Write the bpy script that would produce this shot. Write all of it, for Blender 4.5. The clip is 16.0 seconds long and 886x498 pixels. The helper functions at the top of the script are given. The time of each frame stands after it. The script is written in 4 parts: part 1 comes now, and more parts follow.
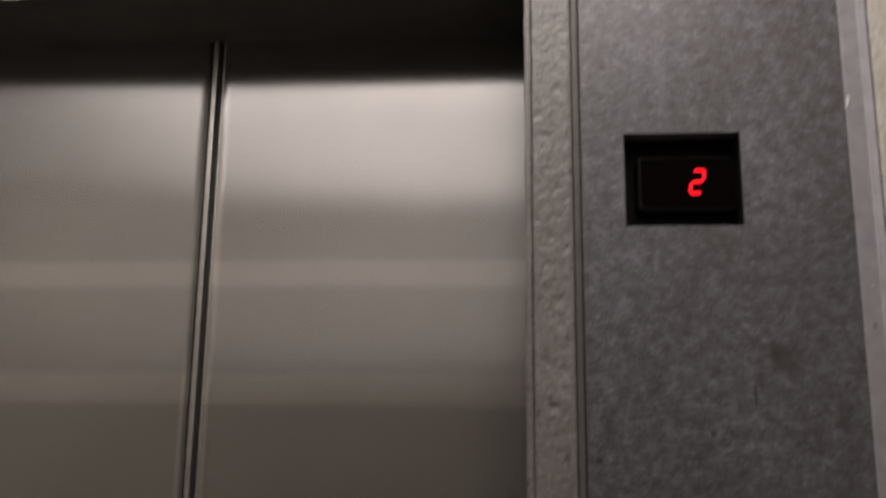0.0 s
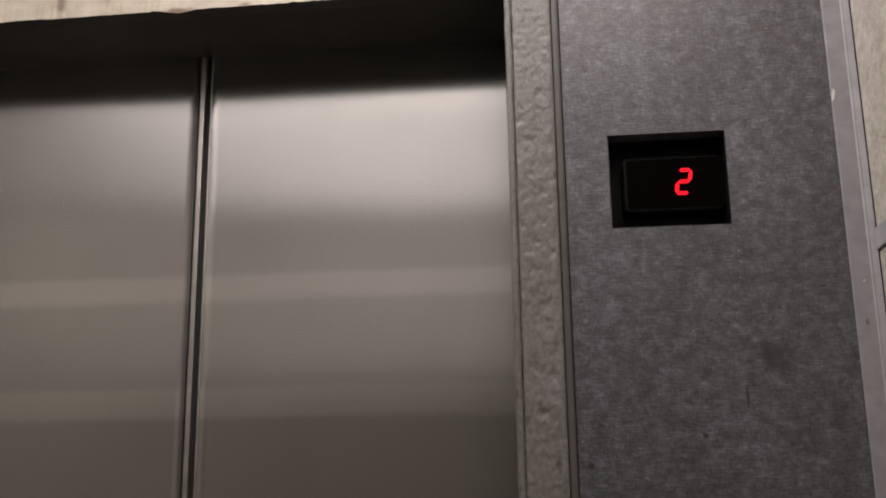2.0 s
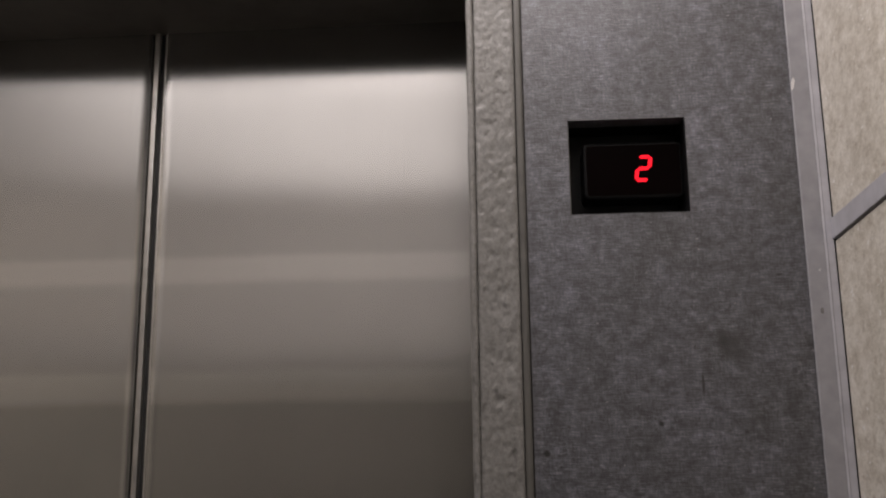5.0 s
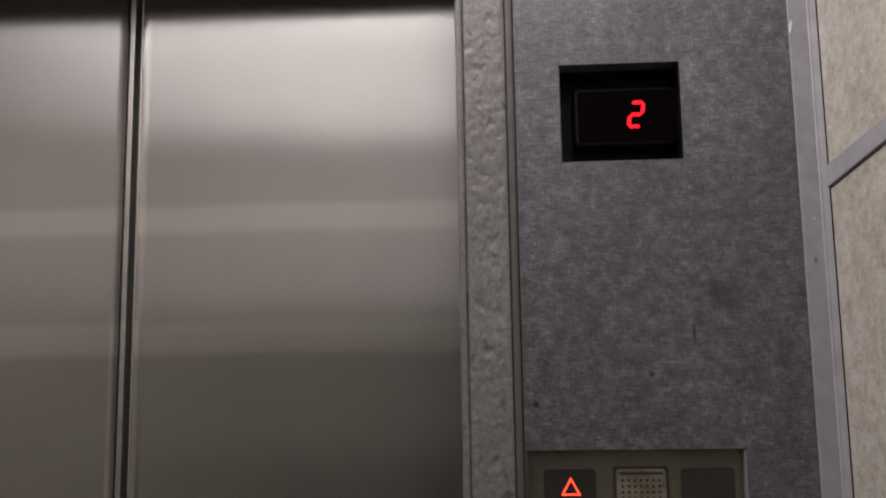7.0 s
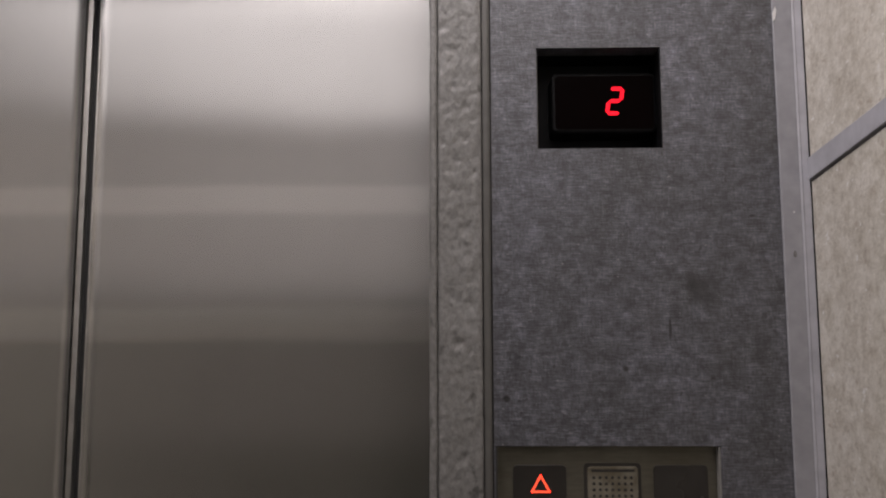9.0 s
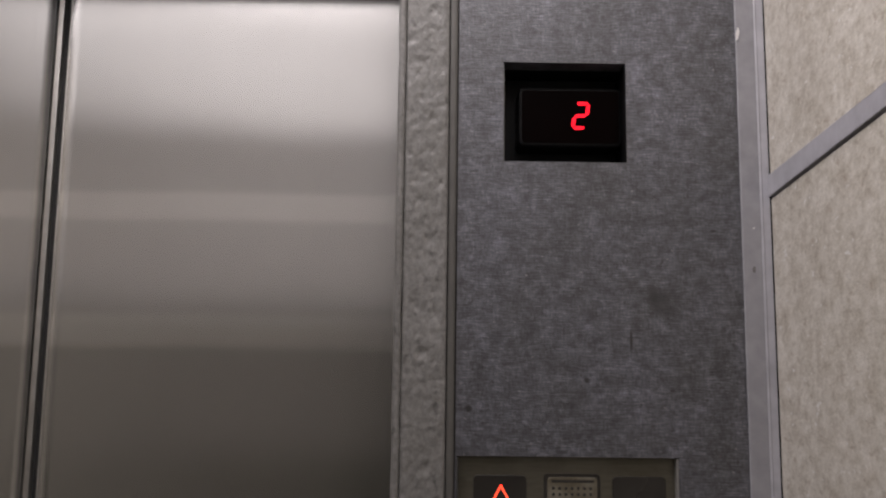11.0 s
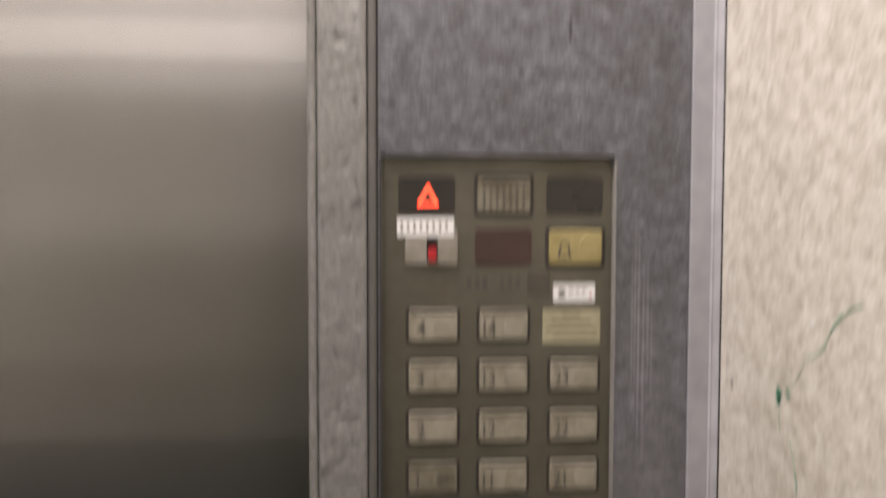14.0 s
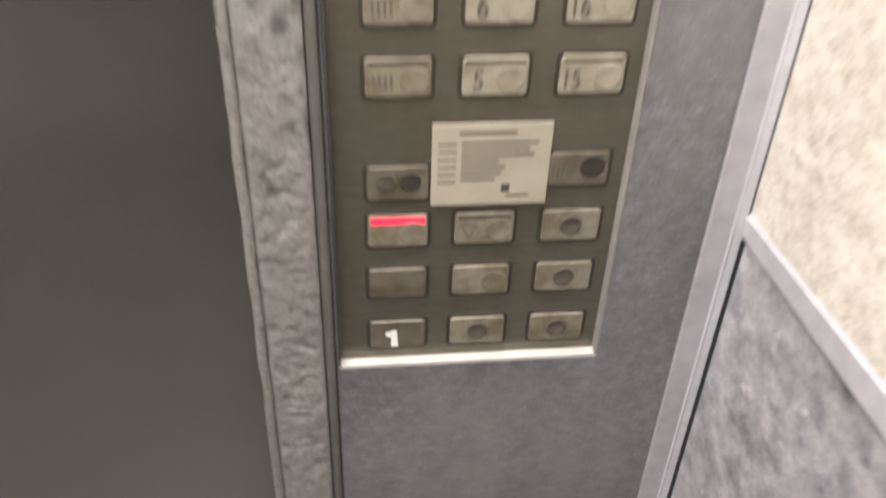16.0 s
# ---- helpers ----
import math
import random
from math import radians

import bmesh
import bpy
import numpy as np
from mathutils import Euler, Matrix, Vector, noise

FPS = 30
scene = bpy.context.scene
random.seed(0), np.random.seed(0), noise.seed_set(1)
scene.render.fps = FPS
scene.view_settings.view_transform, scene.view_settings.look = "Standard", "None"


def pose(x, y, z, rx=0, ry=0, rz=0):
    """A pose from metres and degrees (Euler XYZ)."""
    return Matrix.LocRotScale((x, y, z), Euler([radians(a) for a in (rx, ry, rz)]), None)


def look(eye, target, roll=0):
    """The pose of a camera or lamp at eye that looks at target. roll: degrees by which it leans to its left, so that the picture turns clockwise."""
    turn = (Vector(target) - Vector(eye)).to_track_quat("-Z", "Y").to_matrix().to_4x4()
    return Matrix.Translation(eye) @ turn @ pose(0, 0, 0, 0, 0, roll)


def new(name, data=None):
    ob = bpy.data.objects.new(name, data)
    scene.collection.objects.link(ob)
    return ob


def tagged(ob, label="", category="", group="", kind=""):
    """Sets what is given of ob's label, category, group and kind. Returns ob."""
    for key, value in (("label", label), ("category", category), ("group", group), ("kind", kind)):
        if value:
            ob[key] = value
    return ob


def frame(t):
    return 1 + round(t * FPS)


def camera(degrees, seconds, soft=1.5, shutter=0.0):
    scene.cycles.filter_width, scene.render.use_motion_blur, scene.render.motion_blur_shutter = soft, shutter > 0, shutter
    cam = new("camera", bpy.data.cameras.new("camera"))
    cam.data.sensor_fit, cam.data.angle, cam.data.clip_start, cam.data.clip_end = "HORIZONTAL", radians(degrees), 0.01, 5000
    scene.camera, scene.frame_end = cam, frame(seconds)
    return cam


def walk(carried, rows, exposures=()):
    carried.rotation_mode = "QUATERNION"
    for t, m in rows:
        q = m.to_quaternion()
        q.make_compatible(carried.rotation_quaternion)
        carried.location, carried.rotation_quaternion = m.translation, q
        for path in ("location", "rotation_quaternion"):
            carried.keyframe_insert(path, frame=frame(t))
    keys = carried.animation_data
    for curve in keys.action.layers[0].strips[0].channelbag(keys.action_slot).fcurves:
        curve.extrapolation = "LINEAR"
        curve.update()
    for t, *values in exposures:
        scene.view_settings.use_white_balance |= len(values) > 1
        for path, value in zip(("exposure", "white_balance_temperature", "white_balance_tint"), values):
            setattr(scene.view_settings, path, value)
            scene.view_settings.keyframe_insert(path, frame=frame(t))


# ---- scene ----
cam = camera(52.4, 16.0, soft=2.0, shutter=0.6)
PATH = [
    (0, (-0.059, -0.846, 1.648), (-0.234, 1.104, 2.06), 0.7),
    (0.5, (-0.042, -0.856, 1.649), (-0.171, 1.063, 2.197), 1.4),
    (1, (-0.038, -0.85, 1.652), (-0.204, 1.091, 2.107), 1.1),
    (1.5, (-0.035, -0.839, 1.649), (-0.266, 1.1, 2.081), 0.2),
    (2, (-0.027, -0.84, 1.65), (-0.245, 1.102, 2.076), -0.8),
    (2.5, (-0.024, -0.834, 1.653), (-0.243, 1.117, 2.035), -0.6),
    (3, (-0.024, -0.833, 1.651), (-0.242, 1.12, 2.024), -0.2),
    (3.5, (-0.025, -0.832, 1.653), (-0.221, 1.12, 2.039), -0.2),
    (4, (-0.025, -0.831, 1.653), (-0.2, 1.121, 2.047), -0.2),
    (6.5, (-0.019, -0.817, 1.652), (-0.126, 1.149, 2.001), -1.4),
    (7, (-0.022, -0.81, 1.657), (-0.14, 1.167, 1.934), -0.9),
    (7.5, (-0.025, -0.797, 1.66), (-0.112, 1.186, 1.906), 0.0),
    (8, (-0.02, -0.791, 1.656), (-0.111, 1.19, 1.913), 0.1),
    (8.5, (-0.027, -0.78, 1.662), (-0.091, 1.204, 1.905), -0.1),
    (11, (-0.018, -0.785, 1.657), (-0.007, 1.196, 1.937), 0.7),
    (11.5, (-0.025, -0.764, 1.64), (0.054, 1.224, 1.843), 0.6),
    (11.7, (-0.026, -0.761, 1.633), (0.058, 1.227, 1.834), 0.5),
    (12, (-0.015, -0.773, 1.644), (0.035, 1.209, 1.903), 0.4),
    (12.5, (-0.018, -0.777, 1.649), (0.04, 1.208, 1.886), 0.3),
    (13, (-0.026, -0.768, 1.644), (0.088, 1.223, 1.806), 0.1),
    (13.5, (-0.017, -0.757, 1.637), (0.141, 1.233, 1.767), -0.2),
    (13.7, (-0.03, -0.735, 1.594), (0.159, 1.253, 1.708), 0.2),
    (14, (-0.007, -0.71, 1.555), (0.153, 1.281, 1.445), 0.1),
    (14.2, (-0.02, -0.675, 1.55), (0.216, 1.287, 1.245), -0.0),
    (14.5, (-0.004, -0.656, 1.541), (0.195, 1.28, 1.081), -0.6),
    (14.8, (-0.018, -0.634, 1.527), (0.196, 1.266, 0.94), -0.4),
    (15, (-0.01, -0.621, 1.525), (0.17, 1.234, 0.799), -0.7),
    (15.2, (-0.012, -0.615, 1.454), (0.17, 1.222, 0.685), -0.3),
    (15.5, (-0.004, -0.57, 1.423), (0.149, 1.16, 0.432), -0.6),
    (15.8, (0.007, -0.522, 1.364), (0.19, 1.105, 0.215), 0.9),
    (16, (0.011, -0.469, 1.31), (0.217, 1.111, 0.101), 2.3),
]
walk(cam, [(t, look(eye, target, roll)) for t, eye, target, roll in PATH],
     exposures=[(0, -0.07, 6680, 13), (1.5, -0.05, 6680, 13), (4, 0.04, 6580, 13), (7, 0.1, 6380, 13), (10, 0.09, 6280, 14), (11, 0.15, 6280, 14), (11.5, 0.53, 6320, 13),
                (12, 0.72, 6300, 13), (12.4, 0.22, 6280, 14), (12.7, 0.22, 6300, 13), (13, 0.55, 6300, 13), (13.5, 0.84, 6350, 13), (13.7, 1.15, 6400, 12),
                (14, 1.6, 6600, 12), (14.2, 2.25, 6650, 12), (14.5, 2.65, 6700, 12), (15, 3.15, 6600, 12), (15.3, 3.35, 6560, 11), (15.5, 3.32, 6520, 11), (16, 3.18, 6450, 10)])

# ---- world: a closed lift car, so the outside is dark ----
world = bpy.data.worlds.new("world")
scene.world = world
world.use_nodes = True
world.node_tree.nodes["Background"].inputs[0].default_value = (0.02, 0.02, 0.022, 1)
world.node_tree.nodes["Background"].inputs[1].default_value = 0.2


# ---- light of the luminous ceiling: the whole opal sheet, brighter under its tubes ----
def ceiling_lamp(shape, x, y, z, wide, deep, watts):
    la = bpy.data.lights.new("ceiling_lamp", "AREA")
    la.shape, la.size, la.size_y, la.energy, la.color = shape, wide, deep, watts, (1.0, 0.92, 0.885)
    ob = new("ceiling_lamp", la)
    ob.location = (x, y, z)
    return ob


ceiling_lamp("RECTANGLE", -0.32, -0.66, 2.302, 1.10, 1.26, 4.2)
ceiling_lamp("ELLIPSE", -0.24, -0.26, 2.298, 0.96, 0.38, 3.1)


# ---- materials ----
def mat(name, rough=0.6, metal=0.0, spec=0.5):
    m = bpy.data.materials.new(name)
    m.use_nodes = True
    b = m.node_tree.nodes["Principled BSDF"]
    b.inputs["Roughness"].default_value = rough
    b.inputs["Metallic"].default_value = metal
    b.inputs["Specular IOR Level"].default_value = spec
    return m, m.node_tree, b


def node(nt, kind, **sets):
    n = nt.nodes.new(kind)
    for key, v in sets.items():
        n.inputs[key].default_value = v
    return n


def coords(nt, scale=(1, 1, 1), per_object=False):
    tc = nt.nodes.new("ShaderNodeTexCoord")
    mp = nt.nodes.new("ShaderNodeMapping")
    mp.inputs["Scale"].default_value = scale
    nt.links.new(tc.outputs["Object"], mp.inputs["Vector"])
    if per_object:
        info = nt.nodes.new("ShaderNodeObjectInfo")
        mul = nt.nodes.new("ShaderNodeMath")
        mul.operation = "MULTIPLY"
        mul.inputs[1].default_value = 37.0
        nt.links.new(info.outputs["Random"], mul.inputs[0])
        nt.links.new(mul.outputs[0], mp.inputs["Location"])
    return mp.outputs[0]


def noise_tex(nt, scale, stretch=(1, 1, 1), detail=4.0, rough=0.55, per_object=False):
    n = node(nt, "ShaderNodeTexNoise", Scale=scale, Detail=detail, Roughness=rough)
    nt.links.new(coords(nt, stretch, per_object), n.inputs["Vector"])
    return n.outputs["Fac"]


def ramp(nt, fac, stops):
    r = nt.nodes.new("ShaderNodeValToRGB")
    while len(r.color_ramp.elements) < len(stops):
        r.color_ramp.elements.new(0.5)
    for e, (p, c) in zip(r.color_ramp.elements, stops):
        e.position = p
        e.color = (*c, 1) if len(c) == 3 else c
    nt.links.new(fac, r.inputs[0])
    return r.outputs[0]


def grey(v):
    return (v, v, v)


def mix(nt, kind, fac, a, b):
    n = nt.nodes.new("ShaderNodeMix")
    n.data_type, n.blend_type = "RGBA", kind
    for sock, v in ((n.inputs[0], fac), (n.inputs[6], a), (n.inputs[7], b)):
        if isinstance(v, (int, float)):
            sock.default_value = v
        elif isinstance(v, tuple):
            sock.default_value = (*v, 1)
        else:
            nt.links.new(v, sock)
    return n.outputs[2]


def bump(nt, b, height, strength, distance):
    n = node(nt, "ShaderNodeBump", Strength=strength, Distance=distance)
    nt.links.new(height, n.inputs["Height"])
    nt.links.new(n.outputs[0], b.inputs["Normal"])


def math_node(nt, op, a, b=0.0, clamp=False):
    n = nt.nodes.new("ShaderNodeMath")
    n.operation, n.use_clamp = op, clamp
    for i, v in enumerate((a, b)):
        if isinstance(v, (int, float)):
            n.inputs[i].default_value = v
        else:
            nt.links.new(v, n.inputs[i])
    return n.outputs[0]


def spot(nt, place, size, soft):
    """1 inside a spot of that size (x, y, z) round a place, 0 outside, with an uneven rim."""
    tc = nt.nodes.new("ShaderNodeTexCoord")
    wob = node(nt, "ShaderNodeTexNoise", Scale=120.0, Detail=3.0)
    nt.links.new(tc.outputs["Object"], wob.inputs["Vector"])
    sub = nt.nodes.new("ShaderNodeVectorMath")
    sub.operation = "SUBTRACT"
    sub.inputs[1].default_value = place
    nt.links.new(tc.outputs["Object"], sub.inputs[0])
    div = nt.nodes.new("ShaderNodeVectorMath")
    div.operation = "DIVIDE"
    div.inputs[1].default_value = size
    nt.links.new(sub.outputs[0], div.inputs[0])
    ln = nt.nodes.new("ShaderNodeVectorMath")
    ln.operation = "LENGTH"
    nt.links.new(div.outputs[0], ln.inputs[0])
    d = math_node(nt, "ADD", ln.outputs["Value"], math_node(nt, "MULTIPLY", math_node(nt, "SUBTRACT", wob.outputs["Fac"], 0.5), 1.2))
    r = node(nt, "ShaderNodeMapRange")
    r.inputs["From Min"].default_value, r.inputs["From Max"].default_value = 1.0 + soft, 1.0 - soft
    nt.links.new(d, r.inputs["Value"])
    return r.outputs[0]


def plain(name, colour, rough=0.5, metal=0.0, spec=0.5, vary=0.12, scale=60.0):
    """A smooth surface with faint unevenness in tone and gloss."""
    m, nt, b = mat(name, rough, metal, spec)
    f = noise_tex(nt, scale, per_object=True)
    g = noise_tex(nt, scale * 0.15, per_object=True)
    c = ramp(nt, f, [(0.3, tuple(v * (1 - vary) for v in colour)), (0.7, tuple(min(1, v * (1 + vary)) for v in colour))])
    c = mix(nt, "MULTIPLY", 0.5, c, ramp(nt, g, [(0.3, grey(0.75)), (0.65, grey(1.0))]))
    nt.links.new(c, b.inputs["Base Color"])
    rr = ramp(nt, g, [(0.3, grey(min(1, rough * 1.2))), (0.7, grey(rough * 0.85))])
    nt.links.new(rr, b.inputs["Roughness"])
    bump(nt, b, f, 0.15, 0.0004)
    return m


def glow(name, colour, strength):
    m, nt, b = mat(name, 0.4)
    b.inputs["Base Color"].default_value = (*colour, 1)
    b.inputs["Emission Color"].default_value = (*colour, 1)
    b.inputs["Emission Strength"].default_value = strength
    return m


def fabric_vinyl():
    """Dark grey linen-embossed vinyl of the front return, with chips and one smudge."""
    m, nt, b = mat("grey_linen_vinyl", 0.38, 0.0, 0.95)
    weft = noise_tex(nt, 370, (0.34, 1, 1.6), 2, 0.6)
    warp = noise_tex(nt, 370, (1.6, 1, 0.40), 2, 0.6)
    thread = noise_tex(nt, 370, (0.10, 1, 3.2), 1, 0.5)
    cloud = noise_tex(nt, 90, (0.8, 1, 0.95), 5, 0.72)
    big = noise_tex(nt, 14, (1, 1, 0.8), 5, 0.62)
    c = ramp(nt, weft, [(0.34, (0.080, 0.082, 0.095)), (0.50, (0.110, 0.113, 0.130)), (0.67, (0.153, 0.157, 0.179))])
    c = mix(nt, "MULTIPLY", 0.85, c, ramp(nt, warp, [(0.34, grey(0.70)), (0.50, grey(0.96)), (0.67, grey(1.30))]))
    c = mix(nt, "MULTIPLY", 0.5, c, ramp(nt, thread, [(0.36, grey(0.60)), (0.62, grey(1.32))]))
    c = mix(nt, "MULTIPLY", 1.0, c, ramp(nt, cloud, [(0.34, (0.44, 0.44, 0.44)), (0.50, grey(0.86)), (0.66, (1.46, 1.46, 1.49))]))
    c = mix(nt, "MULTIPLY", 0.9, c, ramp(nt, big, [(0.34, (0.68, 0.67, 0.64)), (0.66, (1.08, 1.08, 1.10))]))
    fleck = noise_tex(nt, 300, (0.7, 1, 1), 1)
    c = mix(nt, "MIX", ramp(nt, fleck, [(0.70, grey(0)), (0.80, grey(0.6))]), c, (0.36, 0.36, 0.37))
    pick = noise_tex(nt, 210, (1, 1, 0.8), 1)
    c = mix(nt, "MIX", ramp(nt, pick, [(0.66, grey(0)), (0.74, grey(0.75))]), c, (0.03, 0.03, 0.032))
    rub = math_node(nt, "MULTIPLY", spot(nt, (0.225, 0, 1.10), (0.06, 0.05, 0.27), 0.6), noise_tex(nt, 30, (1, 1, 0.4), 4))
    c = mix(nt, "MIX", math_node(nt, "MULTIPLY", rub, 0.7, True), c, (0.24, 0.235, 0.23))
    foot = math_node(nt, "MULTIPLY", spot(nt, (0.13, 0, 0.72), (0.16, 0.05, 0.15), 0.5), noise_tex(nt, 24, (1, 1, 0.6), 4))
    c = mix(nt, "MIX", math_node(nt, "MULTIPLY", foot, 1.2, True), c, (0.20, 0.198, 0.20))
    for place, size, depth in (((0.1725, 0, 1.730), (0.0082, 0.05, 0.0110), 0.45), ((0.1775, 0, 1.723), (0.0078, 0.05, 0.0115), 0.5), ((0.1705, 0, 1.731), (0.0040, 0.05, 0.0090), 0.55), ((0.188, 0, 1.725), (0.018, 0.05, 0.013), 0.3)):
        c = mix(nt, "MIX", math_node(nt, "MULTIPLY", spot(nt, place, size, 0.3), depth), c, (0.022, 0.022, 0.023))
    for place, size in (((0.151, 0, 1.689), (0.0012, 0.05, 0.009)), ((0.112, 0, 1.655), (0.0028, 0.05, 0.0026)),
                        ((0.010, 0, 1.630), (0.0030, 0.05, 0.0030)), ((0.186, 0, 1.647), (0.0022, 0.05, 0.0012)),
                        ((0.225, 0, 1.787), (0.0024, 0.05, 0.0012))):
        c = mix(nt, "MIX", spot(nt, place, size, 0.35), c, (0.015, 0.015, 0.015))
    for place, size, depth in (((0.2035, 0, 1.45), (0.0009, 0.05, 0.05), 0.25), ((0.2060, 0, 1.46), (0.0008, 0.05, 0.06), 0.3), ((0.2090, 0, 1.44), (0.0009, 0.05, 0.075), 0.4),
                               ((0.2130, 0, 1.42), (0.0009, 0.05, 0.065), 0.35), ((0.2165, 0, 1.45), (0.0008, 0.05, 0.05), 0.25), ((0.2200, 0, 1.43), (0.0008, 0.05, 0.045), 0.2),
                               ((0.224, 0, 1.33), (0.014, 0.05, 0.0006), 0.4)):
        c = mix(nt, "MIX", math_node(nt, "MULTIPLY", spot(nt, place, size, 0.5), depth), c, (0.34, 0.34, 0.345))
    nt.links.new(c, b.inputs["Base Color"])
    h = math_node(nt, "ADD", math_node(nt, "ADD", math_node(nt, "MULTIPLY", weft, 1.3), warp), math_node(nt, "MULTIPLY", cloud, 0.9))
    bump(nt, b, h, 0.30, 0.0007)
    return m


def pressed_board(name, tones, grain=1.0, speck=(0.30, 0.22, 0.15)):
    """Embossed wallboard: mottled pulp with scattered dark and pale fibres. tones: dark, middle, light."""
    m, nt, b = mat(name, 0.45, 0.0, 0.5)
    pulp = noise_tex(nt, 125 * grain, (1, 0.7, 0.85), 6, 0.66)
    fine = noise_tex(nt, 420 * grain, (1, 0.6, 1.0), 3)
    patch = noise_tex(nt, 40 * grain, (1, 0.6, 0.9), 4, 0.6)
    big = noise_tex(nt, 7, (1, 1, 0.6), 4)
    c = ramp(nt, pulp, [(0.30, tones[0]), (0.47, tones[1]), (0.68, tones[2])])
    c = mix(nt, "MULTIPLY", 0.45, c, ramp(nt, fine, [(0.3, grey(0.68)), (0.62, grey(1.0))]))
    c = mix(nt, "MULTIPLY", 0.35, c, ramp(nt, patch, [(0.36, (0.78, 0.75, 0.70)), (0.60, grey(1.0))]))
    c = mix(nt, "MULTIPLY", 0.6, c, ramp(nt, big, [(0.32, (0.80, 0.79, 0.77)), (0.62, grey(1.0))]))
    dark = noise_tex(nt, 165 * grain, (1, 0.6, 0.8), 2)
    c = mix(nt, "MIX", ramp(nt, dark, [(0.64, grey(0)), (0.75, grey(0.42))]), c, speck)
    pale = noise_tex(nt, 205 * grain, (1.0, 0.55, 0.9), 1)
    c = mix(nt, "MIX", ramp(nt, pale, [(0.70, grey(0)), (0.78, grey(0.65))]), c, tuple(min(0.88, v * 1.2) for v in tones[2]))
    nt.links.new(c, b.inputs["Base Color"])
    bump(nt, b, math_node(nt, "ADD", pulp, math_node(nt, "MULTIPLY", fine, 0.5)), 0.32, 0.0010)
    return m


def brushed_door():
    """Stainless door skin with upright hairlines, faint level bands, and reflected brightness painted in by height."""
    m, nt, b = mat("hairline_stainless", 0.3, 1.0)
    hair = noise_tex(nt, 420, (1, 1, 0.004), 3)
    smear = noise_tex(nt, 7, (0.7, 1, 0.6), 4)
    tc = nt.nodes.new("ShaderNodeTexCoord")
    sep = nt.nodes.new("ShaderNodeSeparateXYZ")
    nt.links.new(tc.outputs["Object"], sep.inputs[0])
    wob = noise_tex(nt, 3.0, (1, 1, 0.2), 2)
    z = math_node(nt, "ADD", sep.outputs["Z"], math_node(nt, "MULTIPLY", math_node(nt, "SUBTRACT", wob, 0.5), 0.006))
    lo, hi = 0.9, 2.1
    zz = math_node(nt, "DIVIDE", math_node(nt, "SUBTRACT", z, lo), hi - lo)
    # level bands, plus tones by height that stand in for reflected light
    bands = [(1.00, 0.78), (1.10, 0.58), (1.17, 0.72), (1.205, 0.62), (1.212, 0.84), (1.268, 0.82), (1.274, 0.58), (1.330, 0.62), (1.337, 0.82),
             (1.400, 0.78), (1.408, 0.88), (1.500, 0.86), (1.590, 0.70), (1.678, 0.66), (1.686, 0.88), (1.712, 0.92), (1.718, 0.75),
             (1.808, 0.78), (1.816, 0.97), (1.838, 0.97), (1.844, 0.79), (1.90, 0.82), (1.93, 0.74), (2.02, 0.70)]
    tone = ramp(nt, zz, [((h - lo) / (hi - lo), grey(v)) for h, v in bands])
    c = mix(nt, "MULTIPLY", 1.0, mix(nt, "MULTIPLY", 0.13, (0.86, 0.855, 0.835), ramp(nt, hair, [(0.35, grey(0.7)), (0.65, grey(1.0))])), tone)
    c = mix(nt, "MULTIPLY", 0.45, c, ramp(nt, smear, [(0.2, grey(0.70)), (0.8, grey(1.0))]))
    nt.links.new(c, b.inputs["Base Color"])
    b.inputs["Roughness"].default_value = 0.26
    b.inputs["Anisotropic"].default_value = 1.0
    tan = nt.nodes.new("ShaderNodeTangent")
    tan.direction_type, tan.axis = "RADIAL", "Z"
    nt.links.new(tan.outputs[0], b.inputs["Tangent"])
    return m


def lumpy_paint():
    """Thick grey paint over the cast door jamb."""
    m, nt, b = mat("lumpy_grey_paint", 0.38, 0.0, 0.5)
    f = noise_tex(nt, 260, (1, 1, 0.8), 5, 0.65)
    g = noise_tex(nt, 22, (1, 1, 0.6), 5, 0.65)
    nick = noise_tex(nt, 95, (1, 1, 0.7), 3)
    c = ramp(nt, f, [(0.3, (0.150, 0.148, 0.141)), (0.65, (0.245, 0.241, 0.232))])
    c = mix(nt, "MIX", ramp(nt, nick, [(0.62, grey(0)), (0.72, grey(0.65))]), c, (0.055, 0.053, 0.048))
    c = mix(nt, "MULTIPLY", 0.4, c, ramp(nt, g, [(0.33, (0.62, 0.61, 0.57)), (0.6, grey(1.0))]))
    for place, size in (((-0.022, 0, 1.11), (0.004, 0.05, 0.006)), ((-0.012, 0, 1.13), (0.003, 0.05, 0.008)), ((-0.009, 0, 1.05), (0.003, 0.05, 0.012))):
        c = mix(nt, "MIX", math_node(nt, "MULTIPLY", spot(nt, place, size, 0.5), 0.75), c, (0.03, 0.03, 0.03))
    nt.links.new(c, b.inputs["Base Color"])
    bump(nt, b, f, 0.45, 0.0009)
    return m


